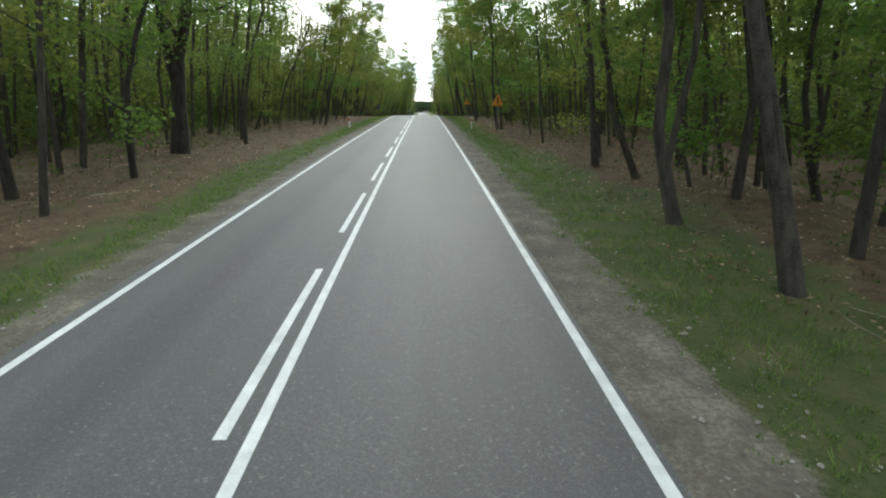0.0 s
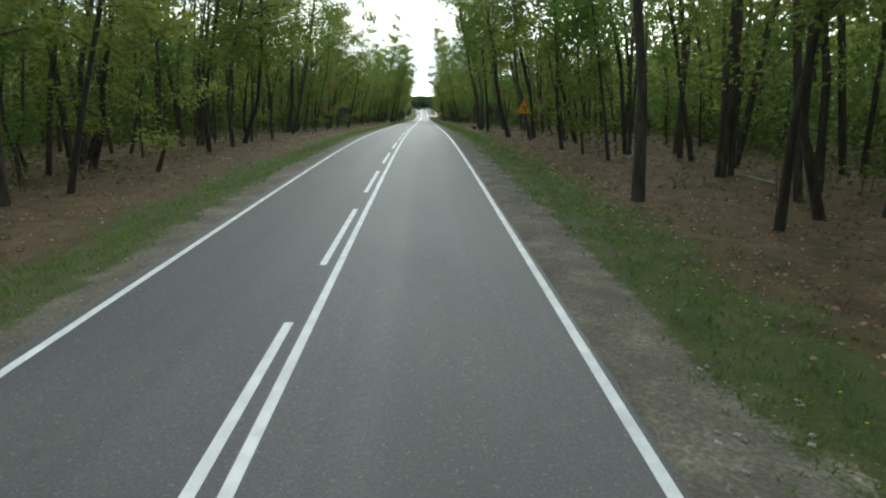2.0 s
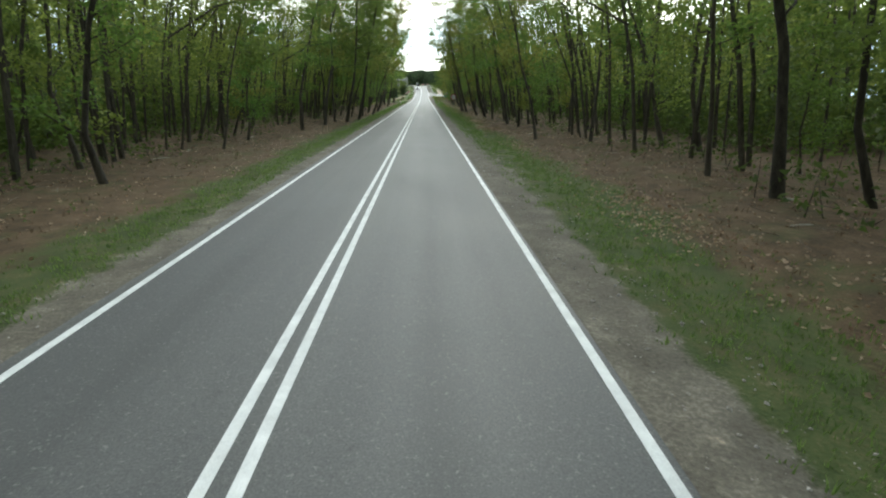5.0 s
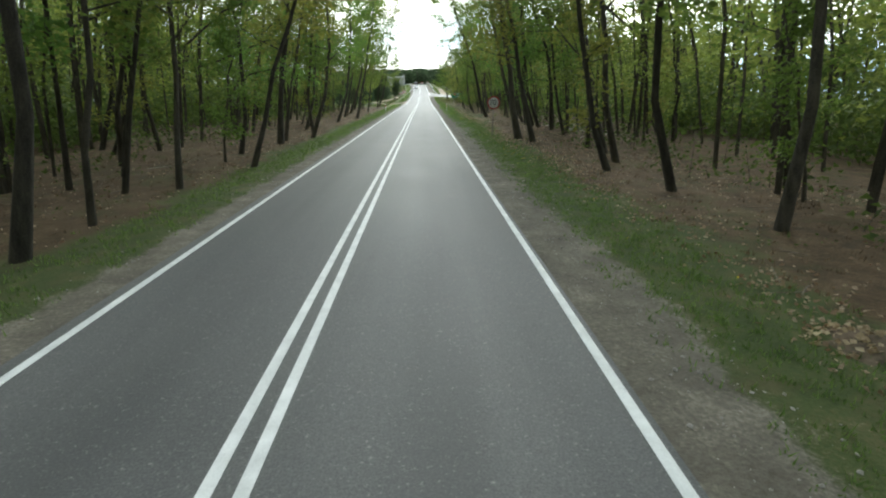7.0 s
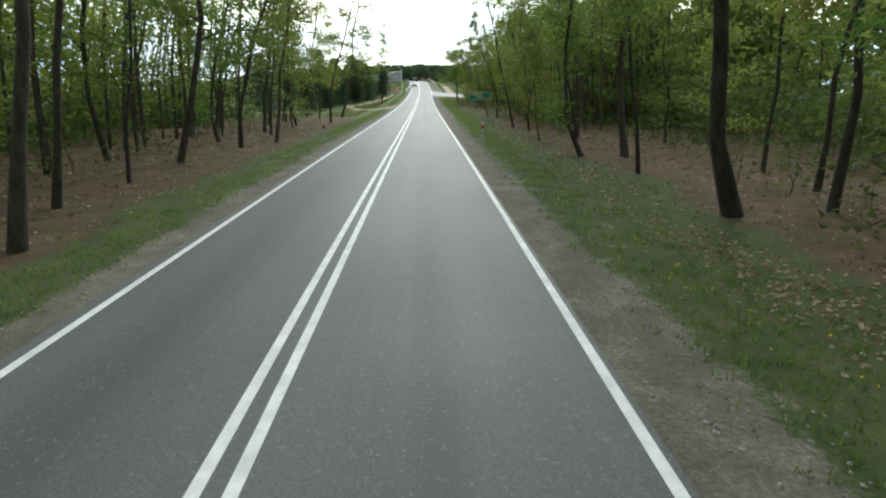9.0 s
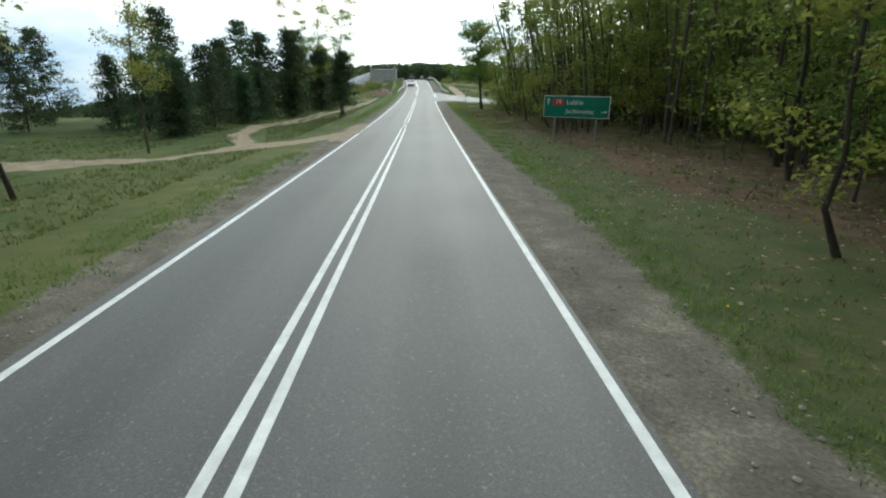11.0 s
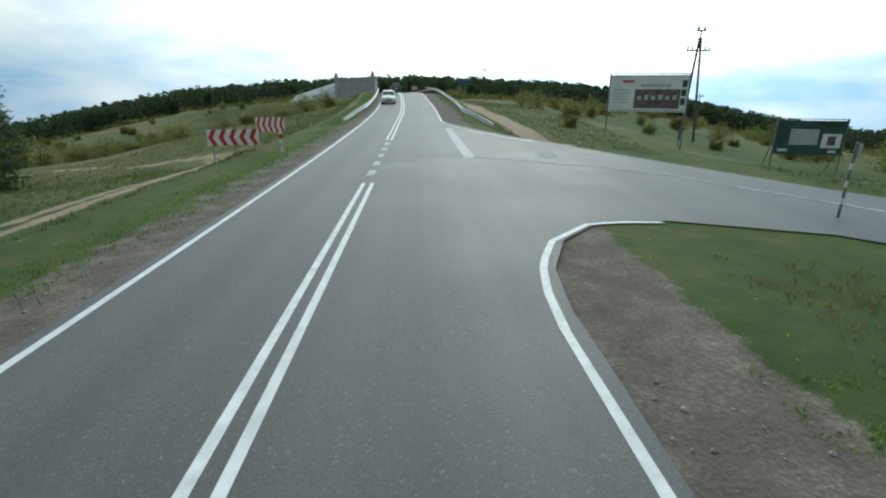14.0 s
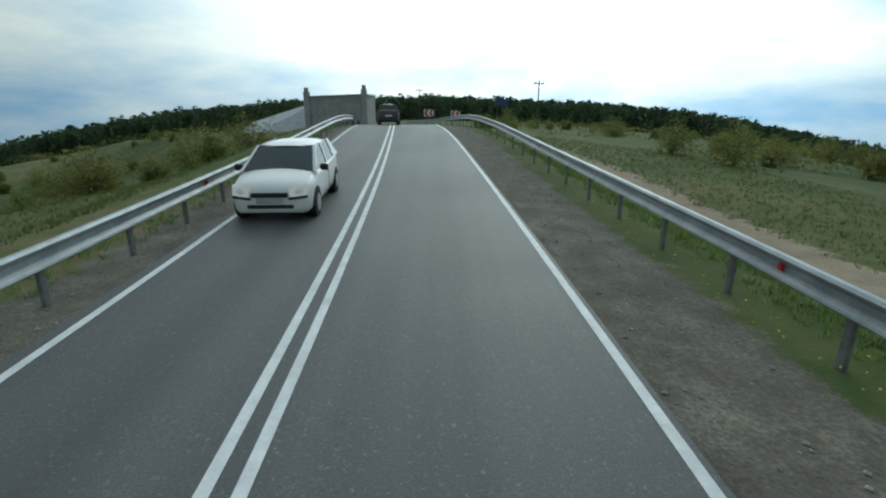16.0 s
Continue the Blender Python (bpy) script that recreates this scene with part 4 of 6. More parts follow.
MAT_ORANGE = two_tone("amber_sheeting", (0.62, 0.24, 0.02), (0.78, 0.34, 0.03), 0.2, 0.01, 0.45, 0.05)
MAT_ORANGE_RIM = two_tone("orange_red_rim", (0.55, 0.13, 0.02), (0.66, 0.18, 0.03), 0.2, 0.01, 0.45, 0.05)
MAT_GREEN = two_tone("green_sheeting", (0.0, 0.13, 0.085), (0.01, 0.19, 0.125), 0.4, 0.01, 0.4, 0.05)
MAT_WOOD = two_tone("weathered_pole", (0.05, 0.042, 0.035), (0.14, 0.12, 0.1), 0.3, 0.02, 0.9, 0.5)
MAT_LITTER = leaf_material("dry_leaves", (0.2, 0.12, 0.065), (0.66, 0.52, 0.38), 0.6)
MAT_GRASS = leaf_material("verge_grass", (0.09, 0.14, 0.035), (0.22, 0.29, 0.085), 1.5)
MAT_DRY_GRASS = leaf_material("meadow_grass", (0.075, 0.105, 0.03), (0.165, 0.19, 0.062), 3.0)
MAT_CORNER = leaf_material("corner_grass", (0.095, 0.1, 0.034), (0.21, 0.19, 0.08), 1.6)
MAT_FLOOR_GRASS = leaf_material("withered_grass", (0.085, 0.066, 0.036), (0.24, 0.185, 0.11), 1.2)
MAT_FLOWER = two_tone("dandelion", (0.7, 0.5, 0.02), (0.85, 0.66, 0.04), 0.1, 0.01, 0.7, 0)
MAT_STONE = two_tone("roadside_stone", (0.2, 0.18, 0.16), (0.45, 0.42, 0.38), 0.1, 0.01, 0.9, 0.3)
MAT_EARTH = two_tone("bare_earth", (0.06, 0.05, 0.032), (0.2, 0.145, 0.1), 0.22, 0.04, 0.95, 0.7)
MAT_TWIG = two_tone("dead_twig", (0.1, 0.08, 0.06), (0.34, 0.29, 0.23), 0.2, 0.02, 0.9, 0.2)
MAT_BIRCH = two_tone("pale_birch_wood", (0.35, 0.32, 0.27), (0.62, 0.58, 0.5), 0.1, 0.02, 0.85, 0.3)


def glass_paint(name, base, rough, coat=0.0, metal=0.0):
    m, nt, p = material(name, rough, metal, 0.5)
    a = noise_node(nt, 0.6, 3)
    nt.links.new(ramp_node(nt, a, [(0.3, tuple(c * 0.92 for c in base)), (0.7, base)]), p.inputs["Base Color"])
    p.inputs["Coat Weight"].default_value = coat
    p.inputs["Coat Roughness"].default_value = 0.08
    return m


MAT_CAR_WHITE = glass_paint("white_car_paint", (0.78, 0.78, 0.77), 0.35, 0.6)
MAT_CAR_DARK = glass_paint("dark_car_paint", (0.03, 0.032, 0.036), 0.35, 0.6)
MAT_GLASS = glass_paint("dark_car_glass", (0.02, 0.025, 0.027), 0.06)
MAT_TYRE = two_tone("tyre_rubber", (0.012, 0.012, 0.012), (0.03, 0.03, 0.03), 0.1, 0.01, 0.85, 0.2)
MAT_RIM = two_tone("wheel_rim", (0.3, 0.3, 0.31), (0.5, 0.5, 0.5), 0.1, 0.01, 0.35, 0, metal=0.7)
MAT_LAMP = glass_paint("headlamp_glass", (0.75, 0.76, 0.74), 0.12, 0.8)
for nd in MAT_LAMP.node_tree.nodes:
    if nd.type == "BSDF_PRINCIPLED":              # dipped headlights are lit
        nd.inputs["Emission Color"].default_value = (1.0, 0.9, 0.7, 1)
        nd.inputs["Emission Strength"].default_value = 0.25
MAT_TAIL = glass_paint("tail_lamp", (0.35, 0.01, 0.01), 0.15, 0.8)
MAT_WALL = two_tone("grey_brown_plaster", (0.27, 0.268, 0.262), (0.4, 0.395, 0.385), 1.2, 0.08, 0.9, 0.3)
MAT_ROOF = two_tone("grey_sheet_roof", (0.27, 0.3, 0.32), (0.39, 0.42, 0.44), 1.0, 0.05, 0.55, 0.1)
MAT_RED_ROOF = two_tone("red_tile_roof", (0.13, 0.05, 0.04), (0.22, 0.085, 0.065), 0.6, 0.08, 0.8, 0.3)
MAT_POSTER = two_tone("poster_white", (0.55, 0.57, 0.57), (0.72, 0.73, 0.73), 1.0, 0.05, 0.6, 0)
MAT_POSTER_DARK = two_tone("poster_dark", (0.05, 0.04, 0.045), (0.2, 0.16, 0.15), 0.5, 0.05, 0.6, 0)
MAT_POSTER_GREY = two_tone("poster_grey", (0.3, 0.32, 0.33), (0.48, 0.5, 0.5), 0.5, 0.05, 0.6, 0)
MAT_POSTER_GREEN = two_tone("poster_green", (0.02, 0.05, 0.045), (0.04, 0.1, 0.085), 0.8, 0.05, 0.6, 0)
MAT_BLUE = two_tone("blue_sheeting", (0.03, 0.07, 0.16), (0.05, 0.1, 0.22), 0.3, 0.02, 0.5, 0)


# ---------------------------------------------------------------- flat shapes and lettering
def slab(bm, pts, y0, y1):
    """A plate in the x-z plane with the outline pts, from y0 to y1."""
    front = [bm.verts.new((x, y0, z)) for x, z in pts]
    back = [bm.verts.new((x, y1, z)) for x, z in pts]
    bm.faces.new(front)
    bm.faces.new(back[::-1])
    n = len(pts)
    for i in range(n):
        bm.faces.new((front[i], front[(i + 1) % n], back[(i + 1) % n], back[i]))
    return bm


def rounded(pts, rad, n=5):
    """The outline with its corners rounded."""
    out, m = [], len(pts)
    for i in range(m):
        p, a, b = Vector(pts[i]), Vector(pts[i - 1]), Vector(pts[(i + 1) % m])
        u, v = (a - p).normalized(), (b - p).normalized()
        s, e = p + u * rad, p + v * rad
        for k in range(n + 1):
            t = k / n
            out.append(tuple((1 - t) ** 2 * s + 2 * t * (1 - t) * p + t * t * e))
    return out


def disc_pts(rad, n=36, cx=0.0, cz=0.0):
    return [(cx + rad * math.cos(2 * math.pi * k / n), cz + rad * math.sin(2 * math.pi * k / n)) for k in range(n)]


def letters(text, size, x, y, z, mat, parent, name="lettering"):
    """Built-in font lettering, flat in the x-z plane, facing -y."""
    cu = bpy.data.curves.new(name, "FONT")
    cu.body, cu.size, cu.align_x, cu.align_y = text, size, "LEFT", "CENTER"
    tmp = bpy.data.objects.new(name, cu)
    scene.collection.objects.link(tmp)
    bpy.context.view_layer.update()
    me = bpy.data.meshes.new_from_object(tmp.evaluated_get(bpy.context.evaluated_depsgraph_get()))
    bpy.data.objects.remove(tmp)
    me.transform(Matrix.Translation((x, y, z)) @ Matrix.Rotation(radians(90), 4, "X"))
    me.materials.clear()
    me.materials.append(mat)
    return part(name, me, None, parent)


def stand(x, y, turn=0.0, dz=-0.02):
    return Matrix.Translation((x, y, float(ground_z(x, y)) + dz)) @ Matrix.Rotation(radians(turn), 4, "Z")


# ---------------------------------------------------------------- traffic signs
def warning_sign(x, y, low, turn, symbol, label):
    t = thing("warning_sign", label, "road sign", at=stand(x, y, turn))
    up = low - float(ground_z(x, y)) + 0.02
    part("post", rod(bmesh.new(), (0, 0.035, -0.25), (0, 0.035, up + 0.72), 0.03, n=10), MAT_POST, t)
    tri = [(-0.5, up), (0.5, up), (0.0, up + 0.87)]
    inner = [(-0.43, up + 0.045), (0.43, up + 0.045), (0.0, up + 0.79)]
    part("plate", slab(bmesh.new(), rounded(tri, 0.05), 0.0, 0.004), MAT_POST, t)
    part("rim", slab(bmesh.new(), rounded(tri, 0.05), -0.006, -0.001), MAT_ORANGE_RIM, t, "orange-red border")
    part("face", slab(bmesh.new(), rounded(inner, 0.04), -0.010, -0.007), MAT_ORANGE, t, "amber yellow face")
    bm = bmesh.new()
    if symbol == "junction":
        slab(bm, [(-0.055, up + 0.12), (0.055, up + 0.12), (0.055, up + 0.60), (-0.055, up + 0.60)], -0.014, -0.011)
        slab(bm, [(0.056, up + 0.30), (0.2, up + 0.30), (0.2, up + 0.345), (0.056, up + 0.345)], -0.014, -0.011)
    else:
        arc = [(0.13, 0.10), (0.12, 0.22), (0.06, 0.33), (-0.03, 0.41), (-0.13, 0.44)]
        left, right = [], []
        for i, (px, pz) in enumerate(arc):
            q = Vector(arc[min(i + 1, 4)]) - Vector(arc[max(i - 1, 0)])
            nn = Vector((-q.y, q.x)).normalized() * 0.036
            left.append((px + nn.x, up + pz + nn.y))
            right.append((px - nn.x, up + pz - nn.y))
        for i in range(4):
            slab(bm, [left[i], right[i], right[i + 1], left[i + 1]], -0.014, -0.011)
    part("symbol", bm, MAT_BLACK, t)
    return t


warning_sign(6.85, 37.5, float(road_z(37.5)) + 1.7, 6, "junction", "amber triangular warning sign with a black side-junction symbol")
warning_sign(7.6, 74.2, float(road_z(74.2)) + 1.55, 6, "bend", "amber triangular warning sign with a black left-bend symbol")


def speed_sign(x, y):
    t = thing("speed_limit_sign", "round white speed limit sign with red rim reading 70", "road sign", at=stand(x, y, 3))
    up = float(road_z(y)) + 1.92 - float(ground_z(x, y))
    part("post", rod(bmesh.new(), (0, 0.035, -0.25), (0, 0.035, up + 0.34), 0.025, n=10), MAT_POST, t)
    part("rim", slab(bmesh.new(), disc_pts(0.4, cz=up), -0.003, 0.003), MAT_RED, t, "red outer ring")
    part("face", slab(bmesh.new(), disc_pts(0.32, cz=up), -0.008, -0.004), MAT_WHITE, t)
    letters("70", 0.46, -0.27, -0.012, up, MAT_BLACK, t, "number")
    return t


speed_sign(5.8, 187.0)

# the grey back of a round sign that faces the other way
back_sign = thing("round_sign_back", "round sign seen from its blue-grey metal back", "road sign", at=stand(-7.6, 100.5))
up = float(road_z(100.5)) + 1.85 - float(ground_z(-7.6, 100.5))
part("post", rod(bmesh.new(), (0, -0.035, -0.25), (0, -0.035, up + 0.36), 0.025, n=10), MAT_POST, back_sign)
part("plate", slab(bmesh.new(), disc_pts(0.42, cz=up), 0.0, 0.006), MAT_SIGN_BACK, back_sign)


def direction_sign(x, y):
    t = thing("direction_sign", "large green road direction sign with white lettering on two posts", "road sign", at=stand(x, y, -24))
    up = float(road_z(y)) + 1.15 - float(ground_z(x, y))
    for px in (-1.1, 1.1):
        part("post", rod(bmesh.new(), (px, 0.05, -0.35), (px, 0.05, up + 1.1), 0.038, n=10), MAT_STEEL, t)
    panel = [(-1.72, up), (1.72, up), (1.72, up + 1.12), (-1.72, up + 1.12)]
    part("rim", slab(bmesh.new(), rounded(panel, 0.06), -0.006, 0.01), MAT_WHITE, t, "thin white border")
    inner = [(-1.69, up + 0.03), (1.69, up + 0.03), (1.69, up + 1.09), (-1.69, up + 1.09)]
    part("face", slab(bmesh.new(), rounded(inner, 0.05), -0.012, -0.007), MAT_GREEN, t)
    part("route_plate", slab(bmesh.new(), [(-1.22, up + 0.62), (-0.68, up + 0.62), (-0.68, up + 0.96), (-1.22, up + 0.96)], -0.018, -0.013), MAT_RED, t, "red route number plate")
    letters("19", 0.32, -1.1, -0.022, up + 0.79, MAT_WHITE, t, "route_number")
    letters("Lublin", 0.36, -0.52, -0.018, up + 0.79, MAT_WHITE, t, "place_name")
    letters("Juchnowiec", 0.32, -0.52, -0.018, up + 0.33, MAT_WHITE, t, "place_name")
    bm = bmesh.new()
    slab(bm, [(-1.50, up + 0.66), (-1.46, up + 0.66), (-1.46, up + 0.86), (-1.50, up + 0.86)], -0.018, -0.013)
    slab(bm, [(-1.56, up + 0.86), (-1.40, up + 0.86), (-1.48, up + 0.99)], -0.018, -0.013)
    part("arrow", bm, MAT_WHITE, t)
    bm = bmesh.new()
    slab(bm, [(1.30, up + 0.31), (1.50, up + 0.31), (1.50, up + 0.35), (1.30, up + 0.35)], -0.018, -0.013)
    slab(bm, [(1.50, up + 0.26), (1.62, up + 0.33), (1.50, up + 0.40)], -0.018, -0.013)
    part("arrow", bm, MAT_WHITE, t)
    return t


direction_sign(9.5, 275.6)

# a small white plate on a thin post
plate_sign = thing("plate_sign", "small white plate on a thin steel post", "road sign", at=stand(5.85, 303.5, 5))
up = float(road_z(303.5)) + 1.9 - float(ground_z(5.85, 303.5))
part("post", rod(bmesh.new(), (0, 0.02, -0.25), (0, 0.02, up + 0.25), 0.02, n=8), MAT_POST, plate_sign)
part("plate", slab(bmesh.new(), rounded([(-0.13, up), (0.13, up), (0.13, up + 0.25), (-0.13, up + 0.25)], 0.02), -0.004, 0.002), MAT_WHITE, plate_sign)

# a thin banded post with a small dark plate beside the side road
banded = thing("banded_post", "thin white-banded post with a narrow dark plate by the side road", "road sign", at=stand(11.2, 332.6, 60))
part("post", rod(bmesh.new(), (0, 0, -0.25), (0, 0, 1.75), 0.03, n=8), MAT_POST, banded)
for k in range(3):
    part("band", rod(bmesh.new(), (0, 0, 0.35 + 0.4 * k), (0, 0, 0.5 + 0.4 * k), 0.033, n=8), MAT_WHITE, banded, "white band")
part("plate", slab(bmesh.new(), [(-0.3, 1.45), (0.3, 1.45), (0.3, 1.75), (-0.3, 1.75)], -0.045, -0.04), MAT_POST, banded)


def delineator(x, y, label, height=0.95):
    t = thing("delineator_post", label, "marker post", "roadside marker posts", stand(x, y))
    bm = bmesh.new()
    box(bm, -0.06, 0.06, -0.02, 0.02, -0.2, height, 0.012)
    part("body", bm, MAT_WHITE, t)
    part("red_band", box(bmesh.new(), -0.063, 0.063, -0.023, 0.023, height - 0.36, height - 0.14, 0.005), MAT_RED, t, "red reflective band")
    part("number_bar", box(bmesh.new(), -0.03, 0.03, -0.024, -0.021, 0.36, 0.40), MAT_BLACK, t)
    part("number_bar", box(bmesh.new(), -0.03, 0.03, -0.024, -0.021, 0.28, 0.32), MAT_BLACK, t)
    return t


delineator(5.25, 40.8, "white plastic roadside post with a red band")
delineator(-4.6, 41.2, "white plastic roadside post with a red band on the far verge")
delineator(4.75, 230.0, "white plastic roadside post with a red band")
delineator(-4.2, 229.6, "white plastic roadside post with a red band on the far verge")
delineator(-4.6, 344.5, "white plastic roadside post beside the chevron boards")
delineator(10.1, 348.4, "short pale roadside post at the meadow's edge", 0.5)


def chevron_board(x, y, turn, width, count, low, label):
    """Red and white chevrons that point left, on posts."""
    t = thing("chevron_board", label, "road sign", "chevron boards at the bend", stand(x, y, turn))
    up = low - float(ground_z(x, y))
    hgt = 0.72
    part("panel", slab(bmesh.new(), [(-width / 2, up), (width / 2, up), (width / 2, up + hgt), (-width / 2, up + hgt)], 0.0, 0.012), MAT_WHITE, t)
    step = width / count
    for k in range(count):
        x0 = -width / 2 + step * (k + 0.08)
        a, b = step * 0.42, step * 0.46
        bm = bmesh.new()
        slab(bm, [(x0, up + hgt / 2), (x0 + b, up + hgt / 2), (x0 + a + b, up + hgt), (x0 + a, up + hgt)], -0.005, -0.001)
        slab(bm, [(x0, up + hgt / 2), (x0 + a, up), (x0 + a + b, up), (x0 + b, up + hgt / 2)], -0.005, -0.001)
        part("chevron", bm, MAT_RED, t, "red chevron stripe")
    for px in np.linspace(-width / 2 + 0.2, width / 2 - 0.2, 3 if width > 1.8 else 2):
        part("post", rod(bmesh.new(), (px, 0.04, -0.3), (px, 0.04, up + hgt - 0.05), 0.025, n=8), MAT_POST, t)
    return t


chevron_board(-7.0, 345.4, 12, 2.2, 5, float(road_z(345)) + 0.13, "long red and white chevron board on three posts")
chevron_board(-5.9, 347.6, 12, 1.35, 5, float(road_z(347)) + 0.52, "short red and white chevron board on posts")
bx = float(road_x(424))
chevron_board(bx + 5.0, 424.0, 0, 1.0, 2, float(road_z(424)) + 1.0, "small chevron board at the far bend")
chevron_board(bx + 7.8, 426.0, -8, 1.0, 2, float(road_z(426)) + 1.0, "small chevron board at the far bend")


# ---------------------------------------------------------------- guardrails
def guardrail(offset, y0, y1, label, flare, reach):
    """Steel W-beam on posts along the road; dips to the ground at its near end."""
    t = thing("guardrail", label, "guardrail", "guardrails of the bridge ramp")
    ys = np.arange(y0, y1, 0.5)
    sgn = math.copysign(1, offset)
    drop = 0.62 * (1 - ss(y0, y0 + 7, ys))
    prof = [(0.0, 0.16), (0.055, 0.155), (0.08, 0.12), (0.07, 0.09), (0.0, 0.035), (0.0, -0.045), (0.07, -0.10), (0.08, -0.13), (0.055, -0.155), (0.0, -0.16)]
    prof = prof + [(p - 0.006, q * 0.96) for p, q in prof[::-1]]
    cx = road_x(ys) + offset + sgn * flare * (1 - ss(y0, y0 + reach, ys)) + (0.4 * ss(360, 380, ys) if sgn > 0 else 0.0)
    cz = road_z(ys) + 0.60 - drop
    v = np.stack([np.column_stack([cx - sgn * p, ys, cz + q]) for p, q in prof], 1)
    n, k = v.shape[:2]
    i, j = np.meshgrid(np.arange(n - 1), np.arange(k), indexing="ij")
    q = np.stack([i * k + j, (i + 1) * k + j, (i + 1) * k + (j + 1) % k, i * k + (j + 1) % k], -1).reshape(-1, 4)
    part("beam", np_mesh("beam", v.reshape(-1, 3), q if sgn > 0 else q[:, ::-1], MAT_STEEL), None, t, "ribbed galvanised beam")
    bm = box(bmesh.new(), -0.03, 0.03, -0.05, 0.05, -1.0, 0.60, 0.008)
    post = bm_mesh("post", bm, MAT_POST)
    for y in np.arange(y0 + 6.0, y1, 2.0):
        p = part("post", post, None, t)
        p.location = (float(np.interp(y, ys, cx)) + sgn * 0.05, y, float(road_z(y)) + 0.08)
    refl = bm_mesh("reflector", box(bmesh.new(), -0.02, 0.02, -0.03, 0.03, -0.04, 0.04), MAT_RED)
    for y in np.arange(y0 + 9.0, min(y1, y0 + 60), 12.0):
        p = part("reflector", refl, None, t, "small red reflector")
        p.location = (float(np.interp(y, ys, cx)) - sgn * 0.03, y, float(road_z(y)) + 0.6)
    return t


guardrail(5.2, 356.5, 432, "galvanised steel guardrail on posts along the road shoulder", 1.5, 8.0)
guardrail(-3.4, 362.0, 432, "galvanised steel guardrail on posts along the far shoulder", 1.0, 8.0)


# ---------------------------------------------------------------- billboards and poles
def billboard(x, y, turn, width, height, low, label, dark=False):
    t = thing("billboard", label, "billboard", at=stand(x, y, turn))
    up = low - float(ground_z(x, y))
    face = MAT_POSTER_GREEN if dark else MAT_POSTER
    for px in (-width / 2 - 0.05, width / 2 + 0.05):
        part("post", box(bmesh.new(), px - 0.06, px + 0.06, 0.02, 0.14, -0.4, up + height + 0.12, 0.01), MAT_POST, t)
        part("brace", rod(bmesh.new(), (px, 0.1, up + height * 0.5), (px, 1.8, -0.3), 0.04, n=6), MAT_POST, t)
    part("panel", box(bmesh.new(), -width / 2, width / 2, -0.03, 0.03, up, up + height, 0.01), face, t)
    part("top_rail", rod(bmesh.new(), (-width / 2, -0.05, up + height + 0.12), (width / 2, -0.05, up + height + 0.12), 0.03, n=6), MAT_POST, t)
    for k in range(7):
        px = -width / 2 + width * (k + 0.5) / 7
        part("bracket", rod(bmesh.new(), (px, -0.05, up + height), (px, -0.05, up + height + 0.12), 0.02, n=5), MAT_POST, t)

    def patch(name, x0, x1, z0, z1, mat, d):
        part(name, slab(bmesh.new(), [(width * x0, up + height * z0), (width * x1, up + height * z0), (width * x1, up + height * z1), (width * x0, up + height * z1)], -0.036 - d, -0.033 - d), mat, t)

    if dark:
        patch("picture", -0.3, 0.12, 0.28, 0.75, MAT_POSTER_GREY, 0)
        patch("picture", 0.18, 0.46, 0.2, 0.62, MAT_POSTER, 0)
        patch("picture", 0.26, 0.38, 0.28, 0.55, MAT_POSTER_DARK, 0.004)
        patch("text_bar", -0.45, -0.3, 0.08, 0.16, MAT_POSTER, 0)
        patch("text_bar", 0.3, 0.42, 0.06, 0.13, MAT_POSTER, 0)
        patch("text_bar", 0.05, 0.4, 0.84, 0.92, MAT_DRY_GRASS, 0)
    else:
        patch("picture", -0.17, 0.41, 0.1, 0.62, MAT_POSTER_DARK, 0)
        for k in range(6):
            patch("picture", -0.13 + 0.09 * k, -0.08 + 0.09 * k, 0.34, 0.44 + 0.03 * (k % 2), MAT_POSTER_GREY, 0.004)
        for k in range(3):
            patch("side_panel", 0.42, 0.48, 0.2 + 0.24 * k, 0.38 + 0.24 * k, MAT_POSTER_GREEN, 0)
        patch("emblem", -0.34, -0.19, 0.80, 0.86, MAT_RED, 0)
        patch("text_bar", -0.1, 0.28, 0.68, 0.76, MAT_POSTER_GREY, 0)
        for k in range(5):
            patch("text_bar", -0.46, -0.24, 0.24 + 0.085 * k, 0.27 + 0.085 * k, MAT_POSTER_GREY, 0)
        patch("text_bar", -0.48, 0.48, 0.02, 0.06, MAT_POSTER_GREY, 0)
    return t


billboard(21.7, 366.5, -20, 6.4, 3.1, LAND + 0.01, "large white billboard with a dark picture and grey text bars")
billboard(32.2, 360.0, -14, 4.8, 2.6, LAND - 2.90, "dark green billboard with pale pictures on posts", True)


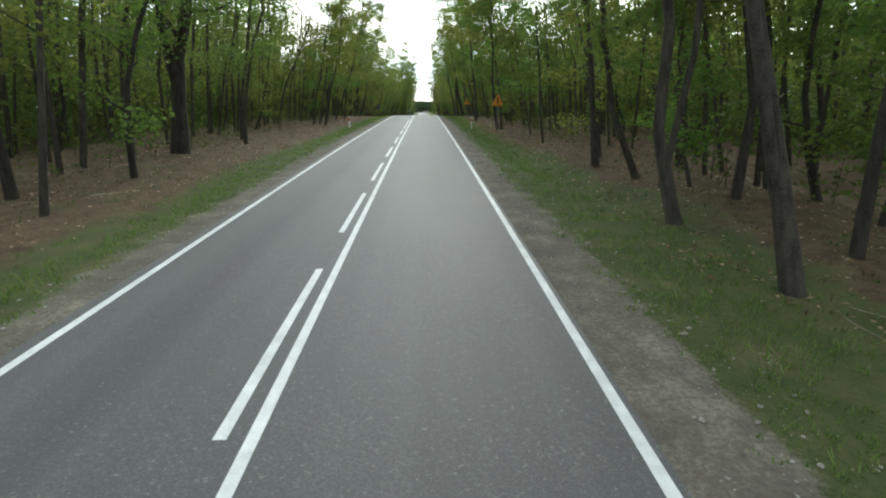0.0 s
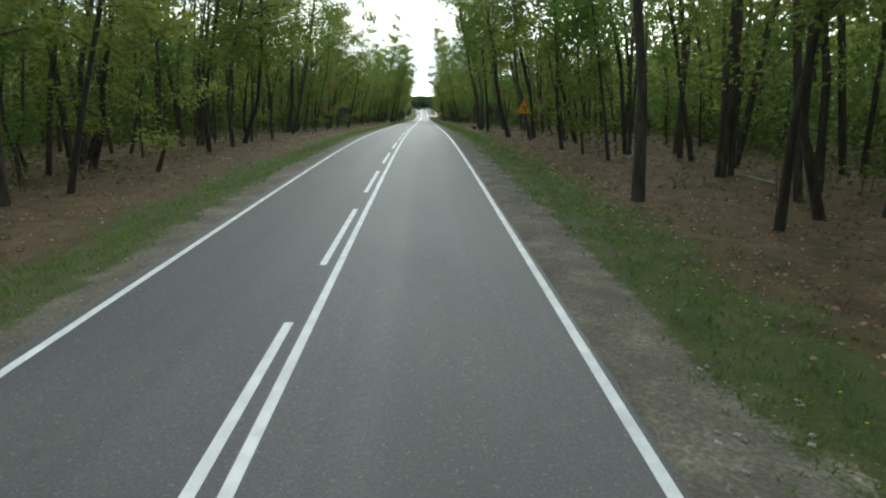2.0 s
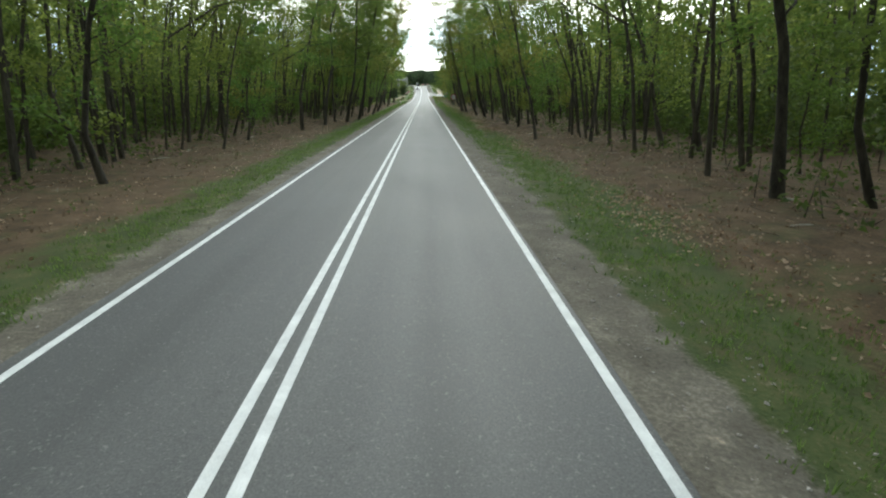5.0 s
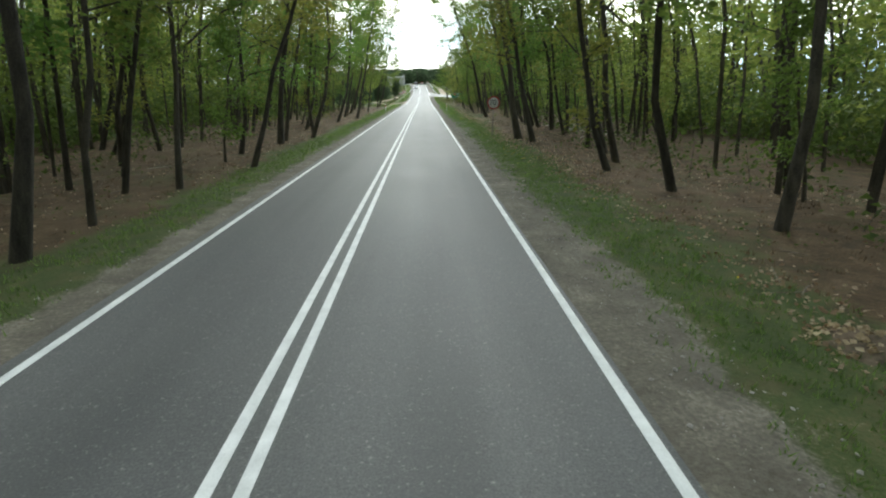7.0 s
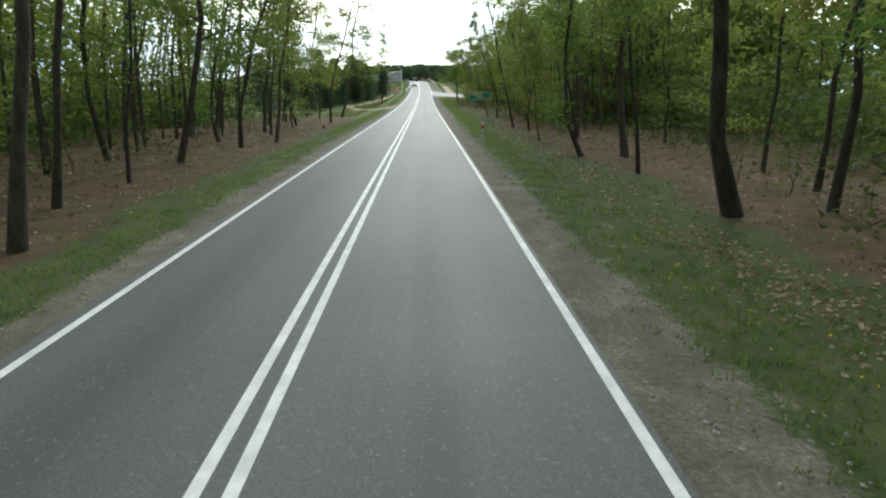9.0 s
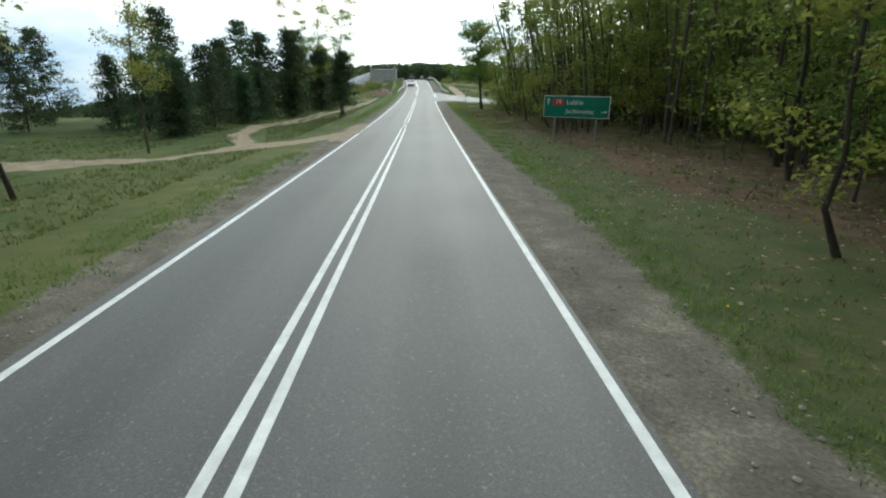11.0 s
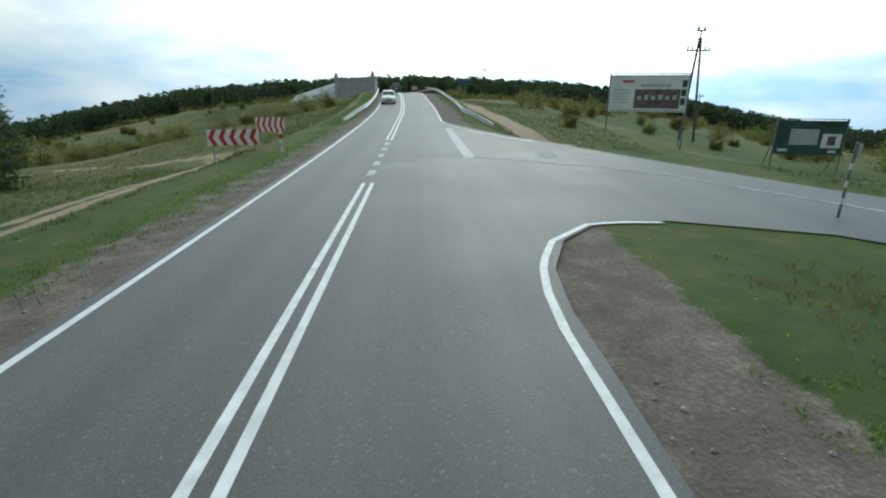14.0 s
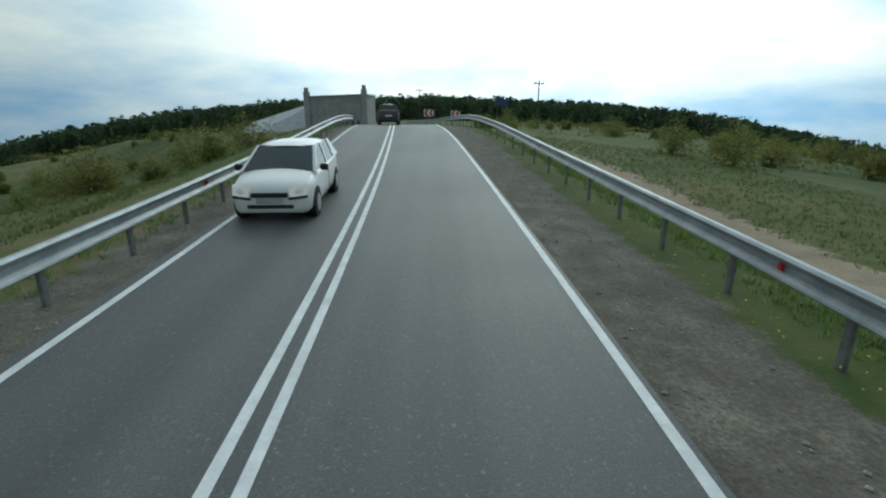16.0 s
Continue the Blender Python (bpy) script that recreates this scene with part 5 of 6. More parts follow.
def power_pole(x, y, top, label, frame_legs=True, turn=0.0):
    t = thing("power_pole", label, "utility pole", at=stand(x, y, turn))
    h = top - float(ground_z(x, y))
    if frame_legs:
        part("leg", rod(bmesh.new(), (-0.85, 0, -0.4), (-0.1, 0, h - 0.9), 0.15, 0.1, 10), MAT_WOOD, t)
        part("leg", rod(bmesh.new(), (1.15, 0, -0.4), (0.1, 0, h - 0.9), 0.15, 0.1, 10), MAT_WOOD, t)
        part("mast", rod(bmesh.new(), (0, 0, h - 2.0), (0, 0, h), 0.08, 0.06, 8), MAT_WOOD, t)
    else:
        part("mast", rod(bmesh.new(), (0, 0, -0.4), (0, 0, h), 0.15, 0.09, 10), MAT_WOOD, t)
    for z, half in ((h - 2.2, 1.45), (h - 0.15, 0.55)) if frame_legs else ((h - 0.6, 0.9),):
        arm = part("crossarm", box(bmesh.new(), -half, half, -0.07, 0.07, z - 0.07, z + 0.07, 0.01), MAT_WOOD, t)
        for px in (-half + 0.08, -half * 0.55, half * 0.55, half - 0.08):
            bm = rod(bmesh.new(), (px, 0, z + 0.05), (px, 0, z + 0.42), 0.07, 0.05, 8)
            part("insulator", bm, MAT_POST, arm)
    return t


power_pole(33.0, 380.0, LAND + 8.07, "dark wooden A-frame power pole with crossarms and insulators", True, 8)
power_pole(19.7, 463.0, LAND + 6.06, "thin far power pole with one crossarm", False)
power_pole(62.0, 430.0, float(ground_z(62, 430)) + 7.5, "thin far power pole in the meadow", False)
power_pole(-3.0, 520.0, float(ground_z(-3, 520)) + 9.0, "thin far power pole", False)


# ---------------------------------------------------------------- the hall beyond the bend
def hall():
    x0, x1, y0, y1 = -19.2, -10.0, 455.0, 470.0
    base = LAND - 8.6
    top = LAND + 3.1
    t = thing("hall", "grey-brown hall with two corner piers and a low grey-roofed wing", "building", at=Matrix.Translation((x0, y0, base)))
    w, d, h = x1 - x0, y1 - y0, top - base
    bm = bmesh.new()
    v = [bm.verts.new(p) for p in ((0, 0, 0), (w, 0, 0), (w, d, 0), (0, d, 0), (0, 0, h), (w, 0, h + 0.35), (w, d, h + 0.35), (0, d, h))]
    for f in ((0, 3, 2, 1), (4, 5, 6, 7), (0, 1, 5, 4), (1, 2, 6, 5), (2, 3, 7, 6), (3, 0, 4, 7)):
        bm.faces.new([v[i] for i in f])
    part("wall", bm, MAT_WALL, t)
    roof = bmesh.new()
    v = [roof.verts.new(p) for p in ((-0.2, -0.2, h + 0.01), (w + 0.2, -0.2, h + 0.37), (w + 0.2, d + 0.2, h + 0.37), (-0.2, d + 0.2, h + 0.01), (-0.2, -0.2, h + 0.2), (w + 0.2, -0.2, h + 0.56), (w + 0.2, d + 0.2, h + 0.56), (-0.2, d + 0.2, h + 0.2))]
    for f in ((0, 3, 2, 1), (4, 5, 6, 7), (0, 1, 5, 4), (1, 2, 6, 5), (2, 3, 7, 6), (3, 0, 4, 7)):
        roof.faces.new([v[i] for i in f])
    part("roof", roof, MAT_ROOF, t)
    for px, up in ((0.0, h + 1.5), (w, h + 1.9)):
        bm = box(bmesh.new(), px - 0.45, px + 0.45, -0.35, 0.45, 0, up - 0.6, 0.03)
        box(bm, px - 0.3, px + 0.3, -0.22, 0.32, up - 0.6, up, 0.03)
        part("corner_pier", bm, MAT_WALL, t)
    for k in range(4):
        cx = w * (0.58 + 0.1 * k)
        bm = bmesh.new()
        arc = [(cx + 0.28 * math.cos(a), h * 0.66 + 0.5 * math.sin(a)) for a in np.linspace(0, math.pi, 9)]
        slab(bm, [(cx + 0.28, h * 0.22)] + arc + [(cx - 0.28, h * 0.22)], -0.06, -0.01)
        win = part("window", bm, MAT_POSTER_DARK, t, "tall dark arched window")
        ring = bmesh.new()
        for a0, a1 in zip(np.linspace(0, math.pi, 9), np.linspace(0, math.pi, 9)[1:]):
            slab(ring, [(cx + 0.28 * math.cos(a0), h * 0.66 + 0.5 * math.sin(a0)), (cx + 0.4 * math.cos(a0), h * 0.66 + 0.64 * math.sin(a0)), (cx + 0.4 * math.cos(a1), h * 0.66 + 0.64 * math.sin(a1)), (cx + 0.28 * math.cos(a1), h * 0.66 + 0.5 * math.sin(a1))], -0.12, -0.02)
        part("arch", ring, MAT_ROOF, win)
    wing = bmesh.new()
    v = [wing.verts.new(p) for p in ((-15.5, 1, 0), (-0.46, 1, 0), (-0.46, d, 0), (-15.5, d, 0), (-15.5, 1, h * 0.2), (-0.46, 1, h * 0.24), (-0.46, d, h * 0.86), (-15.5, d, h * 0.5))]
    for f in ((0, 3, 2, 1), (4, 5, 6, 7), (0, 1, 5, 4), (1, 2, 6, 5), (2, 3, 7, 6), (3, 0, 4, 7)):
        wing.faces.new([v[i] for i in f])
    part("wing", wing, MAT_WALL, t)
    # one wide roof slope that climbs from a low eave to the gable of the hall
    wr = bmesh.new()
    v = [wr.verts.new(p) for p in ((-16.3, -0.6, h * 0.17), (-0.46, -0.6, h * 0.21), (-0.46, d - 2, h * 0.94), (-13.6, d - 2, h * 0.6), (-16.3, -0.6, h * 0.2), (-0.46, -0.6, h * 0.24), (-0.46, d - 2, h * 0.97), (-13.6, d - 2, h * 0.63))]
    for f in ((0, 3, 2, 1), (4, 5, 6, 7), (0, 1, 5, 4), (1, 2, 6, 5), (2, 3, 7, 6), (3, 0, 4, 7)):
        wr.faces.new([v[i] for i in f])
    part("wing_roof", wr, MAT_ROOF, t, "pale grey sheet metal roof")
    return t


hall()

shed = thing("blue_board", "blue board among the trees beyond the bend", "sign", at=Matrix.Translation((14.2, 470.0, float(ground_z(14.2, 470.0)))))
up = LAND + 1.86 - shed.matrix_basis.translation.z
part("panel", slab(bmesh.new(), [(-1.2, up), (1.2, up), (1.2, up + 1.1), (-1.2, up + 1.1)], 0, 0.05), MAT_BLUE, shed)
part("post", rod(bmesh.new(), (-0.9, 0.1, -0.3), (-0.9, 0.1, up + 1), 0.06), MAT_POST, shed)
part("post", rod(bmesh.new(), (0.9, 0.1, -0.3), (0.9, 0.1, up + 1), 0.06), MAT_POST, shed)


def house(x, y, turn, label):
    t = thing("house", label, "house", at=stand(x, y, turn, -0.3))
    part("wall", box(bmesh.new(), -4.5, 4.5, -4, 4, 0, 4.2), MAT_WALL, t)
    bm = bmesh.new()
    v = [bm.verts.new(p) for p in ((-5, -4.6, 4.0), (5, -4.6, 4.0), (5, 4.6, 4.0), (-5, 4.6, 4.0), (-5, 0, 8.2), (5, 0, 8.2))]
    for f in ((0, 1, 5, 4), (2, 3, 4, 5), (0, 4, 3), (1, 2, 5), (3, 2, 1, 0)):
        bm.faces.new([v[i] for i in f])
    part("roof", bm, MAT_RED_ROOF, t)
    for px in (-2.4, 0, 2.4):
        part("window", box(bmesh.new(), px - 0.5, px + 0.5, -4.03, -3.98, 1.4, 2.8), MAT_GLASS, t)
    part("chimney", box(bmesh.new(), 1.6, 2.2, -0.4, 0.4, 7.0, 9.2), MAT_WALL, t)
    return t


house(-172, 650, 25, "small house with a red tiled roof before the pine wood")
house(-140, 668, 10, "small grey house with a red tiled roof far off")


# ---------------------------------------------------------------- cars
def prism(bm, quad, push):
    """A thin four-cornered panel: its outline and the same outline moved by push."""
    o = [bm.verts.new(p) for p in quad]
    q = [bm.verts.new(Vector(p) + Vector(push)) for p in quad]
    bm.faces.new(o)
    bm.faces.new(q[::-1])
    for e in range(4):
        bm.faces.new((o[e], q[e], q[(e + 1) % 4], o[(e + 1) % 4]))
    return bm


def car(label, paint, at, length=3.8, width=1.64, height=1.43, name="car"):
    """A hatchback, front towards -y, with the origin on the road under its middle."""
    t = thing(name, label, "car", at=at)
    L, W, hs = length / 2, width / 2, height / 1.43
    # stations along the car: place, half width, sill, height of the bonnet or belt
    st = [(-1.0, 0.60, 0.27, 0.56), (-0.99, 0.75, 0.22, 0.63), (-0.965, 0.86, 0.19, 0.69), (-0.92, 0.93, 0.18, 0.74), (-0.84, 0.975, 0.18, 0.80), (-0.70, 1.0, 0.18, 0.86), (-0.52, 1.0, 0.18, 0.93),
          (-0.1, 1.0, 0.19, 0.95), (0.3, 1.0, 0.19, 0.97), (0.7, 1.0, 0.20, 0.99), (0.9, 0.97, 0.22, 0.99), (0.97, 0.92, 0.25, 0.96), (1.0, 0.84, 0.30, 0.88)]
    rings = []
    for y, hw, sill, belt in st:
        b, w = belt * hs, hw * W
        half = [(0.88, sill), (0.96, sill + 0.08), (0.99, 0.40), (1.0, 0.52), (0.985, b - 0.13), (0.95, b - 0.05), (0.87, b - 0.005), (0.62, b + 0.02), (0.3, b + 0.032)]
        rings.append([(-w * p, q) for p, q in half] + [(0, b + 0.036)] + [(w * p, q) for p, q in half[::-1]])
    v = np.array([[(x, s[0] * L, z) for x, z in ring] for s, ring in zip(st, rings)])
    n, k = v.shape[:2]
    i, j = np.meshgrid(np.arange(n - 1), np.arange(k), indexing="ij")
    q = np.stack([i * k + j, i * k + (j + 1) % k, (i + 1) * k + (j + 1) % k, (i + 1) * k + j], -1).reshape(-1, 4)
    bm = bmesh.new()
    bm.from_mesh(np_mesh("shell", v.reshape(-1, 3), q, None))
    bm.verts.ensure_lookup_table()
    for end in (0, n - 1):
        bm.faces.new([bm.verts[end * k + c] for c in range(k)])
    body = part("body", bm, paint, t)
    smooth(body.data)
    # cabin: four panes between painted pillars under a domed roof
    hb, hr = 0.925 * hs, height - 0.05
    front_b, front_r, back_r, back_b = -0.56 * L, -0.12 * L, 0.70 * L, 0.96 * L
    wb, wr = W * 0.95, W * 0.76

    def side(y_low, y_up, u, sx, out=0.0):
        """A place on the side of the cabin, u from the belt to the roof."""
        return (sx * (wb + (wr - wb) * u + out), y_low + (y_up - y_low) * u, hb + (hr - hb) * u)

    g = prism(bmesh.new(), [(-wb, front_b, hb), (wb, front_b, hb), (wr, front_r, hr), (-wr, front_r, hr)], (0, 0.02, -0.02))
    part("windscreen", g, MAT_GLASS, t, "dark tinted glass")
    g = prism(bmesh.new(), [(-wb, back_b, hb), (wb, back_b, hb), (wr, back_r, hr), (-wr, back_r, hr)], (0, -0.02, -0.02))
    part("rear_window", g, MAT_GLASS, t, "dark tinted glass")
    for sx in (-1, 1):
        g = prism(bmesh.new(), [side(front_b, front_r, 0, sx), side(back_b, back_r, 0, sx), side(back_b, back_r, 1, sx), side(front_b, front_r, 1, sx)], (-sx * 0.015, 0, 0))
        part("side_window", g, MAT_GLASS, t, "dark tinted glass")
        for a0, a1, b0, b1 in ((front_b - 0.03, front_b + 0.09, front_r - 0.02, front_r + 0.06), (0.10 * L, 0.15 * L, 0.14 * L, 0.18 * L), (0.62 * L, back_b + 0.01, 0.60 * L, back_r + 0.01)):
            g = prism(bmesh.new(), [side(a0, b0, 0, sx, 0.002), side(a1, b1, 0, sx, 0.002), side(a1, b1, 1, sx, 0.002), side(a0, b0, 1, sx, 0.002)], (sx * 0.014, 0, 0.004))
            part("pillar", g, paint, t)
        g = prism(bmesh.new(), [(sx * (wb + 0.012), front_b - 0.03, hb), (sx * (wb - 0.05), front_b - 0.03, hb), (sx * (wr - 0.04), front_r - 0.02, hr), (sx * (wr + 0.012), front_r - 0.02, hr)], (0, -0.012, 0.012))
        part("pillar", g, paint, t)
        mir = box(bmesh.new(), sx * (W + 0.09) - 0.09, sx * (W + 0.09) + 0.09, -0.42 * L - 0.06, -0.42 * L + 0.05, hb - 0.02, hb + 0.12, 0.04)
        part("mirror", mir, MAT_BLACK, t, "black mirror housing")
        # slanted lamps round the corners of the nose
        z0, z1 = 0.53 * hs, 0.70 * hs
        lamp = prism(bmesh.new(), [(sx * 0.50 * W, -0.998 * L, z0), (sx * 0.90 * W, -0.952 * L, z0 + 0.03), (sx * 0.92 * W, -0.895 * L, z1 + 0.06), (sx * 0.46 * W, -0.962 * L, z1)], (-sx * 0.04, 0.16, -0.03))
        bmesh.ops.translate(lamp, verts=lamp.verts, vec=(0, -0.045, 0.01))
        part("headlight", lamp, MAT_LAMP, t, "lit headlight")
        rim = prism(bmesh.new(), [(sx * 0.46 * W, -1.004 * L, z0 - 0.045), (sx * 0.90 * W, -0.958 * L, z0 - 0.02), (sx * 0.90 * W, -0.954 * L, z0 + 0.028), (sx * 0.46 * W, -0.998 * L, z0 - 0.004)], (-sx * 0.04, 0.14, 0))
        bmesh.ops.translate(rim, verts=rim.verts, vec=(0, -0.04, 0))
        part("lamp_rim", rim, MAT_BLACK, t, "dark trim under the lamp")
        tail = box(bmesh.new(), sx * W * 0.84 - 0.09, sx * W * 0.84 + 0.09, 0.93 * L, 0.99 * L, 0.62 * hs, 0.95 * hs, 0.03)
        part("tail_light", tail, MAT_TAIL, t, "red tail light")
        part("door_seam", box(bmesh.new(), sx * W - 0.004, sx * W + 0.003, 0.1 * L, 0.106 * L, 0.3, 0.85 * hs), MAT_BLACK, t)
        part("door_handle", box(bmesh.new(), sx * W - 0.005, sx * W + 0.02, 0.0, 0.16, 0.76 * hs, 0.79 * hs, 0.006), MAT_BLACK, t)
    su, sv = np.meshgrid(np.linspace(-1, 1, 11), np.linspace(0, 1, 11), indexing="ij")
    rx = su * (wr + 0.02)
    ry = front_r - 0.06 + (back_r - front_r + 0.10) * sv + 0.03 * su ** 2 * (1 - sv)
    rz = height - 0.02 - 0.055 * su ** 4 + 0.02 * (1 - su ** 2) - 0.05 * np.maximum(0, 1 - sv / 0.3) ** 2 - 0.05 * np.maximum(0, (sv - 0.6) / 0.4) ** 2
    i2, j2 = np.meshgrid(np.arange(10), np.arange(10), indexing="ij")
    rq = np.stack([i2 * 11 + j2, (i2 + 1) * 11 + j2, (i2 + 1) * 11 + j2 + 1, i2 * 11 + j2 + 1], -1).reshape(-1, 4)
    top_v = np.stack([rx, ry, rz], -1).reshape(-1, 3)
    part("roof", smooth(np_mesh("roof", np.concatenate([top_v, top_v - [0, 0, 0.06]]), np.concatenate([rq, rq[:, ::-1] + 121]), paint)), None, t)
    part("grille", box(bmesh.new(), -W * 0.44, W * 0.44, -1.014 * L, -0.96 * L, 0.53 * hs, 0.625 * hs, 0.012), MAT_BLACK, t)
    part("air_intake", box(bmesh.new(), -W * 0.56, W * 0.56, -1.004 * L, -0.96 * L, 0.29, 0.37, 0.012), MAT_BLACK, t)
    part("number_plate", box(bmesh.new(), -0.26, 0.26, -1.016 * L, -1.0 * L, 0.40, 0.50), MAT_POSTER_GREY, t, "number plate with plain bar")
    part("number_plate", box(bmesh.new(), -0.26, 0.26, 1.0 * L, 1.012 * L, 0.62, 0.73), MAT_WHITE, t, "number plate with plain bar")
    part("bumper", box(bmesh.new(), -W * 0.88, W * 0.88, 0.965 * L, 1.02 * L, 0.32, 0.50, 0.03), paint, t)
    for sx in (-1, 1):
        for wy in (-0.66 * L, 0.66 * L):
            part("wheel_arch", rod(bmesh.new(), (sx * (W - 0.24), wy, 0.30), (sx * (W + 0.004), wy, 0.30), 0.335, n=24), MAT_BLACK, t)
            wheel = part("wheel", rod(bmesh.new(), (sx * (W - 0.2), wy, 0.285), (sx * (W + 0.012), wy, 0.285), 0.285, n=24), MAT_TYRE, t, "black tyre")
            part("rim", rod(bmesh.new(), (sx * (W - 0.02), wy, 0.285), (sx * (W + 0.022), wy, 0.285), 0.19, n=16), MAT_RIM, wheel)
    return t


def on_road(off, y, away=False):
    head = math.atan2(float(road_x(y + 1) - road_x(y - 1)), 2.0)
    g = math.atan(grade(y))
    m = Matrix.Translation((float(road_x(y)) + off, y, float(road_z(y)) + 0.002)) @ Matrix.Rotation(-head, 4, "Z") @ Matrix.Rotation(g, 4, "X") @ Matrix.Rotation(math.pi if away else 0.0, 4, "Z")
    return m


car("white small hatchback coming along the opposite lane", MAT_CAR_WHITE, on_road(-1.66, 383.7), height=1.4)
car("dark estate car driving away over the crest", MAT_CAR_DARK, on_road(-0.3, 414.0, True), 4.2, 1.72, 1.6)

# ---------------------------------------------------------------- small things on the ground
stump = thing("tree_stump", "short dark tree stump beside a pine trunk", "tree stump", at=stand(6.95, 98.3))
part("wood", rod(bmesh.new(), (0, 0, -0.1), (0.03, 0, 0.36), 0.24, 0.19, 12), MAT_BARK, stump)
part("cut_face", rod(bmesh.new(), (0.03, 0, 0.355), (0.03, 0, 0.365), 0.185, 0.18, 12), MAT_BIRCH, stump, "pale cut face")


def branch(x, y, length, turn, label, rad=0.03, rise=0.0):
    t = thing("fallen_branch", label, "branch", "fallen branches", stand(x, y, turn, 0.0))
    pts = [(-length / 2, 0, rad * 0.8), (0, length * 0.06, rad + rise * 0.5), (length / 2, 0, rad + rise)]
    part("wood", smooth(np_mesh("wood", *tube(pts, [rad, rad * 0.9, rad * 0.5], 6), MAT_BIRCH)), None, t)
    return t


branch(6.3, 98.8, 0.9, 60, "pale broken birch branch lying on the litter", 0.03, 0.2)
branch(6.9, 99.8, 0.7, -20, "pale broken birch branch lying on the litter", 0.025)
branch(5.0, 289.8, 0.55, 110, "short pale stick on the shoulder", 0.02)
branch(5.0, 183.0, 0.5, 30, "short pale stick on the shoulder", 0.015)
rl = np.random.default_rng(5)
for k in range(16):
    branch(10.5 + rl.uniform(0, 4.5), 186 + rl.uniform(0, 14), rl.uniform(0.8, 2.4), rl.uniform(-60, 60), "pale felled birch pole on the forest floor", rl.uniform(0.03, 0.06))
for k in range(26):
    sgn = 1 if rl.random() < 0.6 else -1
    branch(sgn * rl.uniform(7.5, 13), rl.uniform(5, 235), rl.uniform(0.5, 1.6), rl.uniform(0, 180), "thin dead branch on the leaf litter", rl.uniform(0.012, 0.03))



def earth_heap(x, y, wide, high, seed, label):
    """A low uneven heap of earth with dry leaves on it."""
    t = thing("earth_heap", label, "earth heap", "earth heaps by the wood", stand(x, y, 0, -0.04))
    q = np.random.default_rng(seed)
    u, w = np.meshgrid(np.linspace(0, 1, 9), np.linspace(0, 2 * np.pi, 25)[:-1], indexing="ij")
    rr = u * wide * (1 + 0.25 * np.sin(w * 2 + seed) + 0.12 * np.sin(w * 5))
    vx, vy = rr * np.cos(w), rr * np.sin(w) * 0.8
    vz = high * (1 - u ** 2) ** 1.3 * (1 + 0.3 * np.sin(vx * 5 + seed) * np.cos(vy * 6)) + q.normal(0, 0.012, u.shape) * (u < 0.95)
    i3, j3 = np.meshgrid(np.arange(8), np.arange(24), indexing="ij")
    hq = np.stack([i3 * 24 + j3, (i3 + 1) * 24 + j3, (i3 + 1) * 24 + (j3 + 1) % 24, i3 * 24 + (j3 + 1) % 24], -1).reshape(-1, 4)
    part("earth", smooth(np_mesh("earth", np.stack([vx, vy, vz], -1).reshape(-1, 3), hq, MAT_EARTH)), None, t)
    a, b = q.uniform(0, 2 * np.pi, 160), np.sqrt(q.random(160)) * 1.1
    lx, ly = b * wide * np.cos(a), b * wide * np.sin(a) * 0.8
    lz = high * np.maximum(0, 1 - b ** 2) ** 1.3 + 0.04
    part("dry_leaves", np_mesh("dry_leaves", *leaves(np.column_stack([lx, ly, lz]), 0.05, q, 0.3, 0.7), MAT_LITTER), None, t, "pale dry leaves")
    return t


for x, y, wide, high, seed, label in ((6.3, 149.6, 0.65, 0.14, 1, "reddish heap of earth strewn with pale leaves"), (7.3, 151.0, 0.9, 0.2, 2, "mossy green-brown mound with leaves at the wood's edge"), (6.9, 147.8, 0.6, 0.1, 3, "flat brown heap of earth with leaves"),
                                      (6.5, 37.6, 0.5, 0.12, 4, "small heap of dry leaves at a tree's foot"), (7.4, 93.6, 0.9, 0.16, 5, "leaf-strewn earth round a thick tree's foot"), (6.3, 159.3, 0.6, 0.12, 6, "low heap of leaves beside the verge"), (-7.2, 160.0, 0.8, 0.2, 7, "brown heap of earth before the trees")):
    earth_heap(x, y, wide, high, seed, label)

# dry leaves, grass, dandelions and pebbles: too many to count
n = 42000
y = rl.uniform(2, 300, n)
d = 5.4 + 7.5 * rl.random(n) ** 0.9
sgn = np.where(rl.random(n) < 0.6, 1, -1)
keep = ~((sgn < 0) & (y > 236)) & (waves(d * sgn, y, 5.0, 41) > -0.25)
y, d, sgn = y[keep], d[keep], sgn[keep]
x = d * sgn
c = np.column_stack([x, y, ground_z(x, y) + 0.015])
n = 7000                                  # a drift of pale leaves where the verge meets the wood
y2 = np.concatenate([rl.uniform(30, 235, n // 2), rl.choice([37.5, 94, 99, 149, 150, 159, 172, 185, 208, 120], n // 2) + rl.normal(0, 1.6, n // 2)])
x2 = rl.normal(6.6, 0.5, n) + 0.5 * waves(y2, y2 * 0, 18.0, 61)
c = np.concatenate([c, np.column_stack([x2, y2, ground_z(x2, y2) + 0.02])])
n = 9000                                  # pale leaves caught in the grass and along the wood's foot
y2 = rl.uniform(1, 240, n)
s2 = np.where(rl.random(n) < 0.62, 1, -1)
x2 = s2 * (np.where(s2 > 0, 5.9, 5.0) + np.abs(rl.normal(0, 1.1, n)))
ok = waves(x2, y2, 3.5, 43) > 0.1
c = np.concatenate([c, np.column_stack([x2, y2, ground_z(x2, y2) + 0.025])[ok]])
litter = new("leaf_litter", np_mesh("leaf_litter", *leaves(c, 0.042, rl, 0.25, 0.7), MAT_LITTER))
